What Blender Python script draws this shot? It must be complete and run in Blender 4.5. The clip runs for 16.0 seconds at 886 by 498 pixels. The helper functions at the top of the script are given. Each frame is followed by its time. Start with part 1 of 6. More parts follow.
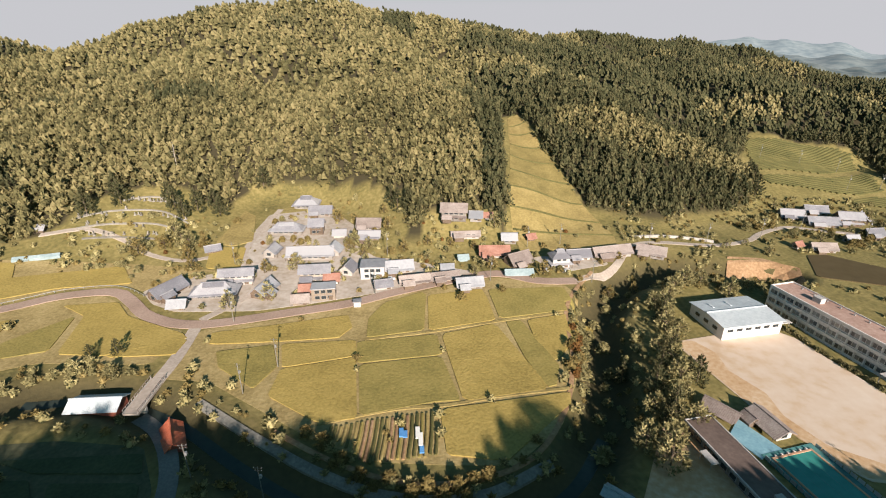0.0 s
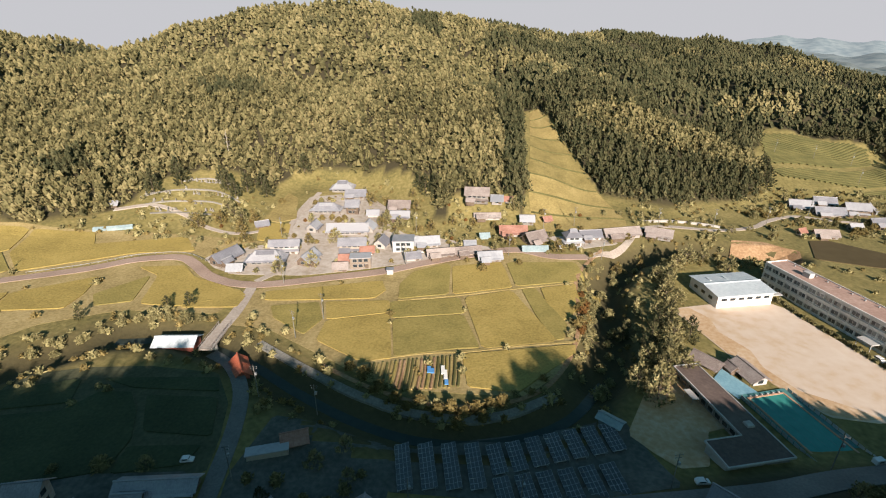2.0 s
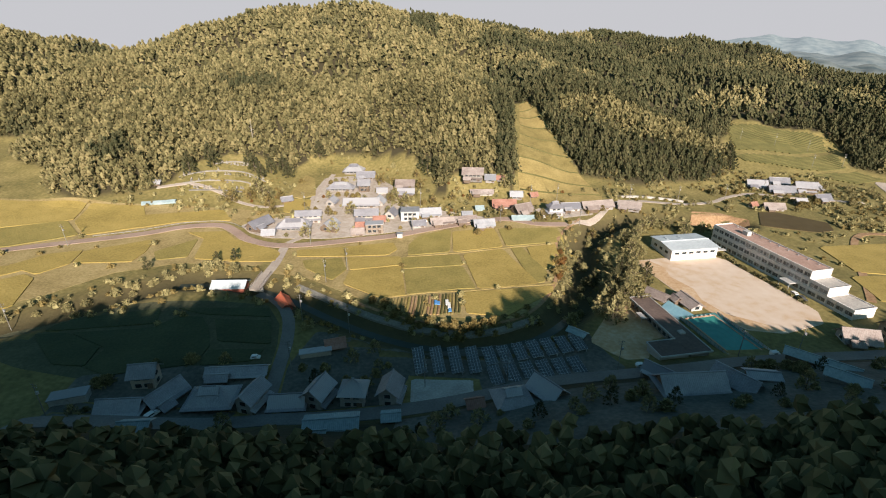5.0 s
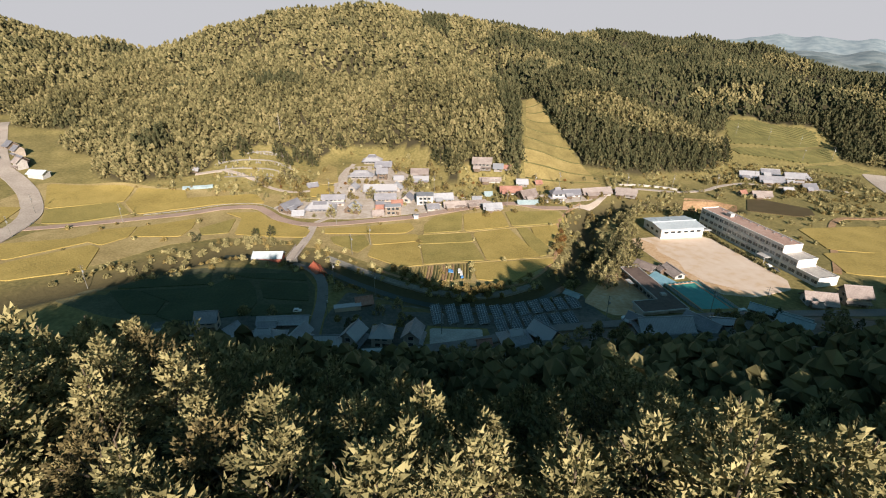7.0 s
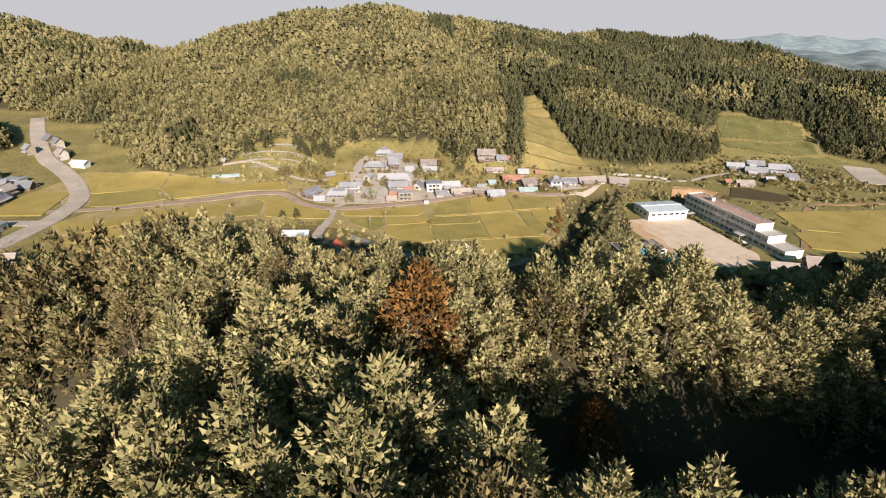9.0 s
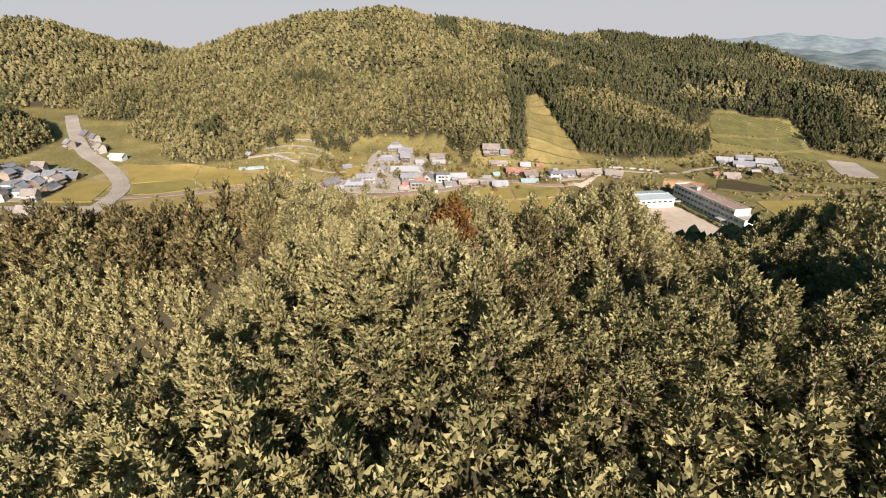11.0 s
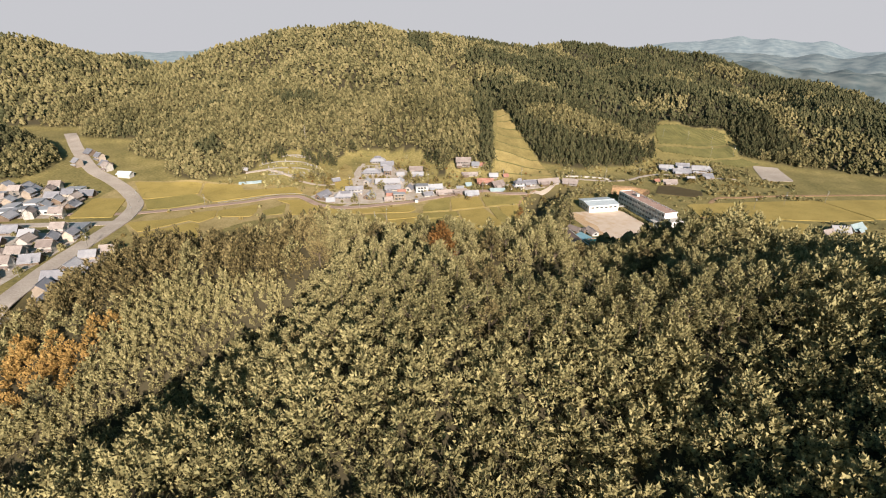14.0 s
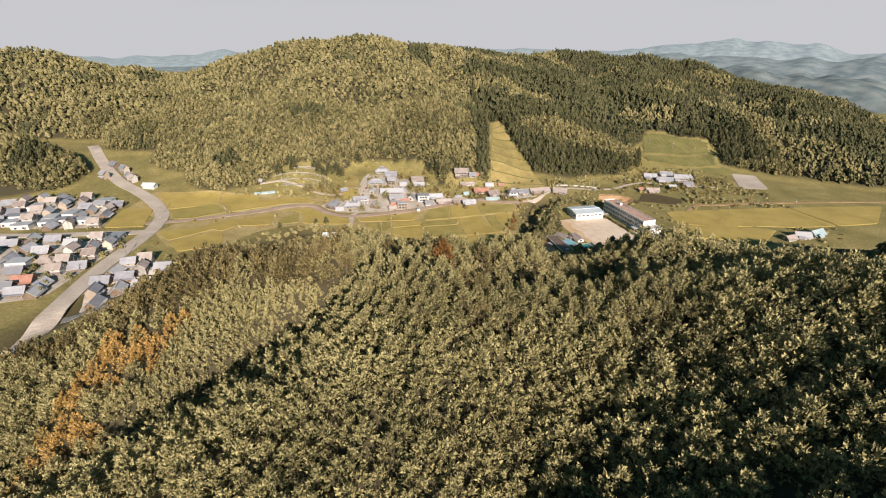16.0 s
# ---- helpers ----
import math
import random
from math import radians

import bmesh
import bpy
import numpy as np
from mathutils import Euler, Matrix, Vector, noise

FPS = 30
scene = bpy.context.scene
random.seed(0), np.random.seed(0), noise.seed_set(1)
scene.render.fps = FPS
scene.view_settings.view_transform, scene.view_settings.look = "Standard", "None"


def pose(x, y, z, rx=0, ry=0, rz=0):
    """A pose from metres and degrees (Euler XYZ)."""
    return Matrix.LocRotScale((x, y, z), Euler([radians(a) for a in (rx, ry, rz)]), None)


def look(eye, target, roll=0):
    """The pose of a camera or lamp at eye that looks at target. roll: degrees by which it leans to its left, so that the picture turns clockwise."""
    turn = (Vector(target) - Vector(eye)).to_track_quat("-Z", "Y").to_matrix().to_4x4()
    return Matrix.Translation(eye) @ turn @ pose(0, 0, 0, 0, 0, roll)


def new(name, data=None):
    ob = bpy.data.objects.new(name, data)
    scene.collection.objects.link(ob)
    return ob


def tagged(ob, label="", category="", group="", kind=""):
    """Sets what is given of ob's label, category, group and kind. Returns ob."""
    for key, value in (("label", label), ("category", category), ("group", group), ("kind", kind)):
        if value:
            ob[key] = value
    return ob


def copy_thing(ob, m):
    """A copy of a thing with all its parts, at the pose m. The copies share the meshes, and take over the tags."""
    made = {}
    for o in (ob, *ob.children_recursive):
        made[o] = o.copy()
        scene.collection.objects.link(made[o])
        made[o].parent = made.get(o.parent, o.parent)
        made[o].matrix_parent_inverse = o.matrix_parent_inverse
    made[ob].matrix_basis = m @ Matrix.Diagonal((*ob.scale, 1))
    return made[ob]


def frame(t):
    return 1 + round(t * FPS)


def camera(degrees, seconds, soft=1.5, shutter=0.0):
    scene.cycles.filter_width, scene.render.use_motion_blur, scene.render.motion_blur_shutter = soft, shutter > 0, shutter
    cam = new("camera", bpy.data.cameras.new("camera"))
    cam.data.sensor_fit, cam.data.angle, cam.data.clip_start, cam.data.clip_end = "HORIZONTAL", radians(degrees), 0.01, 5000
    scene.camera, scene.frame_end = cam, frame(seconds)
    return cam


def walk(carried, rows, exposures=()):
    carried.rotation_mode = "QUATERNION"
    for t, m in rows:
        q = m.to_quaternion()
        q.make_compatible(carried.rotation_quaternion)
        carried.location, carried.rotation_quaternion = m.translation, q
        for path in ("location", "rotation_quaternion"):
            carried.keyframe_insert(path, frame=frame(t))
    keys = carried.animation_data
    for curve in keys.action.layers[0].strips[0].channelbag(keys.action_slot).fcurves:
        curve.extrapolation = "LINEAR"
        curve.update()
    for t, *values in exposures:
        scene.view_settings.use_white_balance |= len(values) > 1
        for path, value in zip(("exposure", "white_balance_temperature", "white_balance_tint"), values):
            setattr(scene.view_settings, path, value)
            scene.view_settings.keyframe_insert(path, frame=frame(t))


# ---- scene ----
cam = camera(85.2, 16.0, soft=1.1)
METRES, EYE, TILT, LEAN, TURN = 265.0, 106.0, -23.4, 0.0, 0.0
ROWS = [
    (0.0, 0.0, 0.0, 0.0, 0.0, 0.0, -0.0),
    (0.5, -0.0004, -0.0229, -0.01, 1.17, -0.06, -0.5),
    (1.0, -0.0008, -0.0467, -0.0209, 2.32, -0.1, -0.97),
    (1.5, -0.0013, -0.0717, -0.0317, 2.59, -0.13, -1.06),
    (2.0, -0.0019, -0.0976, -0.0431, 2.63, -0.13, -1.07),
    (2.5, -0.0027, -0.1242, -0.0545, 1.74, -0.13, -0.68),
    (3.0, -0.0037, -0.1507, -0.0662, 1.25, -0.12, -0.47),
    (3.5, -0.0043, -0.1775, -0.0778, 1.74, -0.14, -0.66),
    (4.0, -0.0052, -0.2044, -0.0896, 1.81, -0.14, -0.68),
    (6.5, -0.0112, -0.3417, -0.1473, 2.75, -0.22, -1.01),
    (7.0, -0.0126, -0.3699, -0.1588, 2.97, -0.23, -1.1),
    (7.5, -0.0141, -0.3984, -0.1704, 3.13, -0.24, -1.15),
    (8.0, -0.0163, -0.4261, -0.1818, 3.3, -0.24, -1.22),
    (8.5, -0.0182, -0.4545, -0.1934, 3.66, -0.26, -1.35),
    (9.0, -0.0201, -0.4831, -0.2048, 3.26, -0.26, -1.15),
    (9.5, -0.0217, -0.5115, -0.2161, 2.49, -0.25, -0.81),
    (10.0, -0.0232, -0.5401, -0.2274, 3.3, -0.28, -1.14),
    (12.5, -0.0299, -0.6997, -0.2495, 3.79, -0.36, -1.3),
    (13.0, -0.0309, -0.7356, -0.2455, 3.2, -0.35, -1.06),
    (13.5, -0.0315, -0.7714, -0.2413, 1.64, -0.31, -0.35),
    (14.0, -0.032, -0.8069, -0.2373, 0.69, -0.29, 0.07),
    (14.5, -0.0327, -0.8426, -0.2333, 1.14, -0.29, -0.08),
    (15.0, -0.0331, -0.8782, -0.2293, 0.87, -0.27, 0.05),
    (15.5, -0.0333, -0.9138, -0.2253, 0.48, -0.26, 0.26),
    (16.0, -0.0334, -0.9495, -0.2214, 0.58, -0.25, 0.29),
]
walk(cam, [(t, pose(0, 0, EYE, TILT, LEAN, TURN) @ pose(METRES * x, METRES * y, METRES * z, 90 + pitch, roll, yaw)) for t, x, y, z, yaw, pitch, roll in ROWS])

# ---- light ----
SUN = Vector((0.262, -0.893, 0.379)).normalized()
world = bpy.data.worlds.new("sky")
scene.world = world
world.use_nodes = True
wt = world.node_tree
sky = wt.nodes.new("ShaderNodeTexSky")
sky.sky_type, sky.sun_disc = "NISHITA", False
sky.sun_elevation, sky.sun_rotation = math.asin(SUN.z), math.atan2(SUN.x, SUN.y)
sky.air_density, sky.dust_density, sky.ozone_density = 1.2, 1.6, 1.0
wt.nodes["Background"].inputs["Strength"].default_value = 0.0395
coord = wt.nodes.new("ShaderNodeTexCoord")
split = wt.nodes.new("ShaderNodeSeparateXYZ")
haze = wt.nodes.new("ShaderNodeMapRange")  # pale haze along the whole horizon
haze.inputs["From Min"].default_value, haze.inputs["From Max"].default_value = 0.22, 0.06
blend = wt.nodes.new("ShaderNodeMix")
blend.data_type = "RGBA"
blend.inputs["B"].default_value = (7.1, 7.1, 7.5, 1)
wt.links.new(coord.outputs["Generated"], split.inputs[0])
wt.links.new(split.outputs["Z"], haze.inputs["Value"])
wt.links.new(haze.outputs["Result"], blend.inputs["Factor"])
cool = wt.nodes.new("ShaderNodeMix")  # clear blue-green evening sky
cool.data_type, cool.blend_type = "RGBA", "MULTIPLY"
cool.inputs["Factor"].default_value, cool.inputs["B"].default_value = 1.0, (0.50, 0.95, 0.98, 1)
wt.links.new(sky.outputs["Color"], cool.inputs["A"])
wt.links.new(cool.outputs["Result"], blend.inputs["A"])
wt.links.new(blend.outputs["Result"], wt.nodes["Background"].inputs["Color"])
sun = new("sun", bpy.data.lights.new("sun", "SUN"))
sun.data.energy, sun.data.angle, sun.data.color = 5.0, radians(0.55), (1.0, 0.85, 0.73)
sun.matrix_world = look(SUN * 400, (0, 0, 0))
scene.view_settings.exposure = 1.05

# ---- the lie of the land ----
RIDGES = []


def ridge(x0, y0, z0, x1, y1, z1, slope, r):
    """A crest line between two points, falling off to both sides."""
    RIDGES.append((x0, y0, z0, x1, y1, z1, slope, r))


# wooded mountain behind the village
ridge(-290, 750, 142, -170, 745, 143, 0.36, 50)
ridge(-170, 745, 143, -50, 760, 130, 0.36, 60)
ridge(-290, 750, 142, -350, 750, 126, 0.36, 50)
ridge(-350, 750, 126, -510, 740, 74, 0.36, 40)
ridge(-50, 760, 130, 60, 880, 116, 0.34, 50)
ridge(60, 880, 116, 190, 980, 104, 0.34, 60)
ridge(-180, 745, 146, -205, 400, 78, 0.42, 40)
ridge(-205, 400, 78, -248, 232, 28, 0.62, 14)
ridge(-205, 400, 78, -320, 290, 34, 0.5, 25)
ridge(-90, 640, 116, -45, 380, 76, 0.5, 30)
ridge(-45, 380, 76, -4, 292, 20, 0.6, 14)
# right-hand hills
ridge(190, 980, 104, 360, 1060, 108, 0.32, 50)
ridge(360, 1060, 108, 560, 1060, 88, 0.32, 50)
ridge(560, 1060, 88, 760, 960, 36, 0.32, 50)
ridge(60, 700, 92, 96, 420, 62, 0.46, 24)
ridge(96, 420, 62, 122, 296, 12, 0.5, 12)
ridge(170, 720, 90, 175, 570, 70, 0.4, 30)
ridge(175, 570, 70, 225, 450, 32, 0.4, 30)
ridge(390, 900, 88, 320, 530, 54, 0.36, 40)
ridge(320, 530, 54, 400, 470, 42, 0.36, 30)
ridge(700, 800, 40, 480, 380, 16, 0.35, 30)
# left-hand hills
ridge(-1050, 640, 132, -700, 610, 132, 0.38, 50)
ridge(-700, 610, 132, -535, 465, 84, 0.45, 30)
ridge(-535, 465, 84, -450, 350, 34, 0.5, 18)
ridge(-300, 640, 104, -350, 420, 66, 0.45, 25)
ridge(-350, 420, 66, -395, 370, 56, 0.5, 20)
ridge(-560, 262, 70, -440, 226, 52, 0.6, 14)
ridge(-440, 226, 52, -392, 212, 30, 0.62, 10)
# hill under the camera: the crest, its saddle and the spurs that run down to the valley
ridge(-175, -94, 30, -104, -82, 66, 0.6, 10)
ridge(-175, -94, 30, -225, -92, 13, 0.5, 8)
ridge(-104, -82, 66, -50, -79, 73.7, 0.7, 8)
ridge(-50, -79, 73.7, -12, -86, 71.0, 0.85, 6)
ridge(-12, -86, 71.0, 18, -87, 71, 0.85, 6)
ridge(17, -87, 71, 34, -84, 61, 0.85, 5)
ridge(34, -84, 61, 56, -80, 60, 0.8, 5)
ridge(56, -80, 60, 82, -72, 70.3, 0.8, 5)
ridge(82, -72, 70.3, 130, -100, 64.7, 0.75, 8)
ridge(130, -100, 64.7, 168, -90, 58, 0.7, 10)
ridge(168, -90, 58, 240, -84, 68, 0.7, 10)
ridge(240, -84, 68, 340, -80, 60, 0.7, 12)
ridge(340, -80, 60, 520, -60, 50, 0.7, 12)
ridge(320, -60, 56, 228, 30, 27, 0.6, 8)
ridge(18, -87, 71, 15, -52, 56, 0.75, 5)
ridge(82, -72, 70.3, 56, -42, 48.9, 0.7, 6)
ridge(-50, -79, 73.7, -36, -60, 58, 0.8, 5)
# the knoll behind the crest and the rising ground under the end of the path
ridge(-24, -105, 76.1, -12, -123, 75.1, 0.75, 7)
ridge(-12, -123, 75.1, 8, -123, 71.2, 0.6, 8)
ridge(8, -123, 71.2, 24, -118, 71.6, 0.6, 8)
ridge(24, -118, 71.6, 46, -122, 72.6, 0.6, 8)
ridge(46, -122, 72.6, 74, -122, 72.3, 0.6, 8)
ridge(74, -122, 72.3, 112, -150, 89, 0.42, 10)
ridge(112, -150, 89, 125, -215, 97, 0.42, 16)
ridge(-12, -123, 75.1, -30, -146, 66.7, 0.5, 8)
ridge(-30, -146, 66.7, -58, -157, 57.7, 0.6, 8)
ridge(-58, -157, 57.7, -92, -166, 43.9, 0.6, 8)
ridge(-30, -146, 66.7, -42, -168, 55.6, 0.5, 8)
# unseen high ground behind the path, added to shade the right-hand slope
ridge(125, -215, 97, 125, -228, 101, 0.6, 16)
ridge(125, -228, 101, 64, -252, 95, 0.7, 8)
ridge(125, -228, 101, 180, -460, 116, 0.5, 20)
ridge(-70, -200, 44, -60, -420, 60, 0.5, 20)


def vnoise(x, y, seed):
    """Smooth value noise, about -1 to 1."""
    xi, yi = np.floor(x), np.floor(y)
    u, v = x - xi, y - yi
    u, v = u * u * (3 - 2 * u), v * v * (3 - 2 * v)

    def h(a, b):
        s = np.sin(a * 127.1 + b * 311.7 + seed * 74.7) * 43758.5453
        return (s - np.floor(s)) * 2 - 1

    return (h(xi, yi) * (1 - u) + h(xi + 1, yi) * u) * (1 - v) + (h(xi, yi + 1) * (1 - u) + h(xi + 1, yi + 1) * u) * v


def soft_max(a, b, k):
    d = np.clip(0.5 + 0.5 * (a - b) / k, 0, 1)
    return b + (a - b) * d + k * d * (1 - d)


def ramp(v, k=12.0):
    return 0.5 * (v + np.sqrt(v * v + k * k))


def valley(x, y):
    z = 0.055 * ramp(-x - 60, 30) + 0.105 * (ramp(y - 165, 20) - ramp(y - 310, 20)) / (1 + np.exp((x - 125) / 25)) - 0.03 * ramp(x - 160, 30)
    z = z + 0.33 * ramp(y - 318, 18) / (1 + np.exp((y - 430) / 30)) * np.exp(-((x - 262) / 95) ** 2)
    return z - 0.45


RIVER = [(-240, -60), (-222, 10), (-190, 62), (-165, 84), (-149, 102), (-132, 119), (-108, 122), (-82, 114), (-56, 98), (-34, 86), (-12, 79), (12, 80), (34, 91), (50, 114), (60, 145), (65, 176), (82, 202), (120, 222), (170, 216)]


def river_gap(x, y):
    """Distance from the middle of the river."""
    best = np.full(np.shape(x), 1e3)
    for (x0, y0), (x1, y1) in zip(RIVER, RIVER[1:]):
        ux, uy = x1 - x0, y1 - y0
        s = np.clip(((x - x0) * ux + (y - y0) * uy) / (ux * ux + uy * uy), 0, 1)
        best = np.minimum(best, np.hypot(x - x0 - s * ux, y - y0 - s * uy))
    return best


GULLY = [(-32, -104), (-45, -106), (-62, -109), (-75, -115.5), (-91, -126), (-104, -140), (-126, -152)]


def hills(x, y):
    best = np.full(np.shape(x), -60.0)
    for x0, y0, z0, x1, y1, z1, slope, r in RIDGES:
        ux, uy = x1 - x0, y1 - y0
        s = np.clip(((x - x0) * ux + (y - y0) * uy) / (ux * ux + uy * uy), 0, 1)
        d = np.hypot(x - x0 - s * ux, y - y0 - s * uy)
        best = soft_max(z0 + s * (z1 - z0) - slope * (np.sqrt(d * d + r * r) - r), best, 9.0)
    best = best - 26 * np.exp(-((x + 80) / 56) ** 2 - ((y - 270) / 44) ** 2)  # the hamlet's hollow
    best = best - 14 * np.exp(-((x - 22) / 27) ** 4 - ((y + 105) / 8.5) ** 2)  # the dark hollow behind the crest
    best = best - 7 * np.exp(-((x - 40) / 17) ** 4 - ((y + 95) / 6) ** 2)
    best = best - 8 * np.exp(-((x + 31) / 10) ** 4 - ((y + 92) / 5) ** 2)
    gx, gy = zip(*GULLY[::-1])
    best = best - 11 * np.exp(-((y - 2.5 - np.interp(x, gx, gy)) / 7) ** 2) * np.clip((-40 - x) / 10, 0, 1) * np.clip((x + 140) / 20, 0, 1)  # the gully
    rough = np.clip((y + 20) / 200, 0.35, 1) * (1 + np.clip((y - 300) / 120, 0, 1))
    best = best + rough * 4.5 * vnoise(x / 70, y / 70, 3) + rough * 2.0 * vnoise(x / 26, y / 26, 4)
    return best


def land(x, y):
    """Height of the ground."""
    x, y = np.asarray(x, float), np.asarray(y, float)
    v = valley(x, y) - (3.2 + 5.0 * np.clip((x - 34) / 14, 0, 1) * np.clip((y - 92) / 20, 0, 1)) * np.exp(-(river_gap(x, y) / (7.5 + 1.5 * np.clip((x - 34) / 14, 0, 1))) ** 4)
    far = np.clip((np.hypot(x, y - 200) - 1500) / 900, 0, 1)
    return soft_max(hills(x, y), v, 4.0) * (1 - far) - 20 * far


def wooded(x, y):
    """How far the hill stands above the valley floor; woods where it is over about 2 m."""
    return hills(x, y) - valley(x, y)


# ---- small tools ----
rng = np.random.default_rng(7)


def mesh_from(name, verts, faces, smooth=False):
    """A mesh from arrays of places and of equal-sided faces."""
    verts, faces = np.asarray(verts, np.float32), np.asarray(faces, np.int32)
    me = bpy.data.meshes.new(name)
    n, k = faces.shape
    me.vertices.add(len(verts))
    me.vertices.foreach_set("co", verts.ravel())
    me.loops.add(n * k)
    me.loops.foreach_set("vertex_index", faces.ravel())
    me.polygons.add(n)
    me.polygons.foreach_set("loop_start", np.arange(0, n * k, k, dtype=np.int32))
    me.polygons.foreach_set("use_smooth", np.full(n, smooth))
    me.update(calc_edges=True)
    return me


def material(name, colours, scale, rough=0.85, bump=0.0, bump_scale=None, island=0.0, detail=4.0, metal=0.0, coarse=None, spec=0.3, random_tint=0.0, translucent=0.0):
    """A surface in two or three shades, mottled at a coarse and a fine scale (metres)."""
    m = bpy.data.materials.new(name)
    m.use_nodes = True
    nt = m.node_tree
    N, L = nt.nodes, nt.links
    b = N["Principled BSDF"]
    b.inputs["Roughness"].default_value, b.inputs["Metallic"].default_value = rough, metal
    b.inputs["Specular IOR Level"].default_value = spec
    co = N.new("ShaderNodeTexCoord")
    geo = N.new("ShaderNodeNewGeometry")

    def tex(s, d):
        n = N.new("ShaderNodeTexNoise")
        n.inputs["Scale"].default_value, n.inputs["Detail"].default_value = 1.0 / s, d
        L.new(geo.outputs["Position"], n.inputs["Vector"])
        return n.outputs["Fac"]

    fine, wide = tex(scale, detail), tex(coarse or scale * 9, 2.0)
    add = N.new("ShaderNodeMath")
    add.operation = "MULTIPLY_ADD"
    L.new(fine, add.inputs[0])
    add.inputs[1].default_value = 0.55
    mul = N.new("ShaderNodeMath")
    mul.operation = "MULTIPLY"
    L.new(wide, mul.inputs[0])
    mul.inputs[1].default_value = 0.45
    L.new(mul.outputs[0], add.inputs[2])
    value = add.outputs[0]
    if island:
        mix = N.new("ShaderNodeMath")
        mix.operation = "MULTIPLY_ADD"
        off = N.new("ShaderNodeMath")
        off.operation = "SUBTRACT"
        L.new(geo.outputs["Random Per Island"], off.inputs[0])
        off.inputs[1].default_value = 0.5
        L.new(off.outputs[0], mix.inputs[0])
        mix.inputs[1].default_value = island
        L.new(value, mix.inputs[2])
        value = mix.outputs[0]
    if random_tint:
        info = N.new("ShaderNodeObjectInfo")
        off = N.new("ShaderNodeMath")
        off.operation = "SUBTRACT"
        L.new(info.outputs["Random"], off.inputs[0])
        off.inputs[1].default_value = 0.5
        mix = N.new("ShaderNodeMath")
        mix.operation = "MULTIPLY_ADD"
        L.new(off.outputs[0], mix.inputs[0])
        mix.inputs[1].default_value = random_tint
        L.new(value, mix.inputs[2])
        value = mix.outputs[0]
    cr = N.new("ShaderNodeValToRGB")
    e = cr.color_ramp.elements
    stops = np.linspace(0.28, 0.72, len(colours))
    e[0].position, e[0].color = stops[0], (*colours[0], 1)
    e[1].position, e[1].color = stops[-1], (*colours[-1], 1)
    for p, c in zip(stops[1:-1], colours[1:-1]):
        e.new(p).color = (*c, 1)
    L.new(value, cr.inputs["Fac"])
    L.new(cr.outputs["Color"], b.inputs["Base Color"])
    if bump:
        bp = N.new("ShaderNodeBump")
        bp.inputs["Strength"].default_value, bp.inputs["Distance"].default_value = min(1.0, bump), bump_scale or scale * 0.3
        L.new(fine, bp.inputs["Height"])
        L.new(bp.outputs["Normal"], b.inputs["Normal"])
    if translucent:
        tr = N.new("ShaderNodeBsdfTranslucent")
        L.new(cr.outputs["Color"], tr.inputs["Color"])
        mx = N.new("ShaderNodeMixShader")
        mx.inputs["Fac"].default_value = translucent
        L.new(b.outputs[0], mx.inputs[1])
        L.new(tr.outputs[0], mx.inputs[2])
        L.new(mx.outputs[0], N["Material Output"].inputs["Surface"])
    return m


def inside(x, y, poly):
    """Which of the places x, y lie within a polygon."""
    hit = np.zeros(np.shape(x), bool)
    for (x0, y0), (x1, y1) in zip(poly, poly[1:] + poly[:1]):
        with np.errstate(divide="ignore", invalid="ignore"):
            hit ^= ((y0 > y) != (y1 > y)) & (x < (x1 - x0) * (y - y0) / (y1 - y0) + x0)
    return hit


def smooth_line(pts, step):
    """A rounded line through points, at even steps: places and headings."""
    p = [Vector((*q, 0)) if len(q) == 2 else Vector(q) for q in pts]
    p = [p[0] * 2 - p[1], *p, p[-1] * 2 - p[-2]]
    out = []
    for a, b, c, d in zip(p, p[1:], p[2:], p[3:]):
        n = max(1, int((c - b).length / step))
        for i in range(n):
            t = i / n
            out.append(0.5 * ((2 * b) + (c - a) * t + (2 * a - 5 * b + 4 * c - d) * t * t + (3 * b - a - 3 * c + d) * t ** 3))
    out.append(p[-2])
    return out


# ---- materials of plants ----
LEAF_GREEN = material("leaf_green", [(0.085, 0.077, 0.035), (0.225, 0.200, 0.092), (0.360, 0.315, 0.155)], 2.4, 0.75, island=0.38, coarse=30, spec=0.2, translucent=0.05)
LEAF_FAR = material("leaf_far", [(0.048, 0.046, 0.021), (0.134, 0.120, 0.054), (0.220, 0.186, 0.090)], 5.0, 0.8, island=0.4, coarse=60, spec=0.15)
CONIFER = material("conifer_needles", [(0.030, 0.034, 0.016), (0.062, 0.063, 0.030), (0.105, 0.096, 0.047)], 4.0, 0.8, island=0.35, coarse=50, spec=0.15)
BARK = material("bark", [(0.05, 0.035, 0.025), (0.11, 0.085, 0.06), (0.17, 0.14, 0.11)], 0.4, 0.9, bump=0.6)


# ---- crowns of trees ----
def inner_body(V, F, g, core, base, radius, lean, share=0.76):
    """The dense inside of a crown."""
    n = len(V)
    for z in (base, base + 0.25 * (1 - base), base + 0.6 * (1 - base), base + 0.86 * (1 - base), 0.93):
        for k in range(core):
            a = k / core * math.tau
            r = share * radius(z) * g.uniform(0.8, 1.12)
            V.append(np.array((r * math.cos(a) + lean[0] * z, r * math.sin(a) + lean[1] * z, z)))
    for i in range(4):
        for k in range(core):
            q = n + i * core
            a0, a1 = q + k, q + (k + 1) % core
            F += [(a0, a1, a1 + core), (a0, a1 + core, a0 + core)]


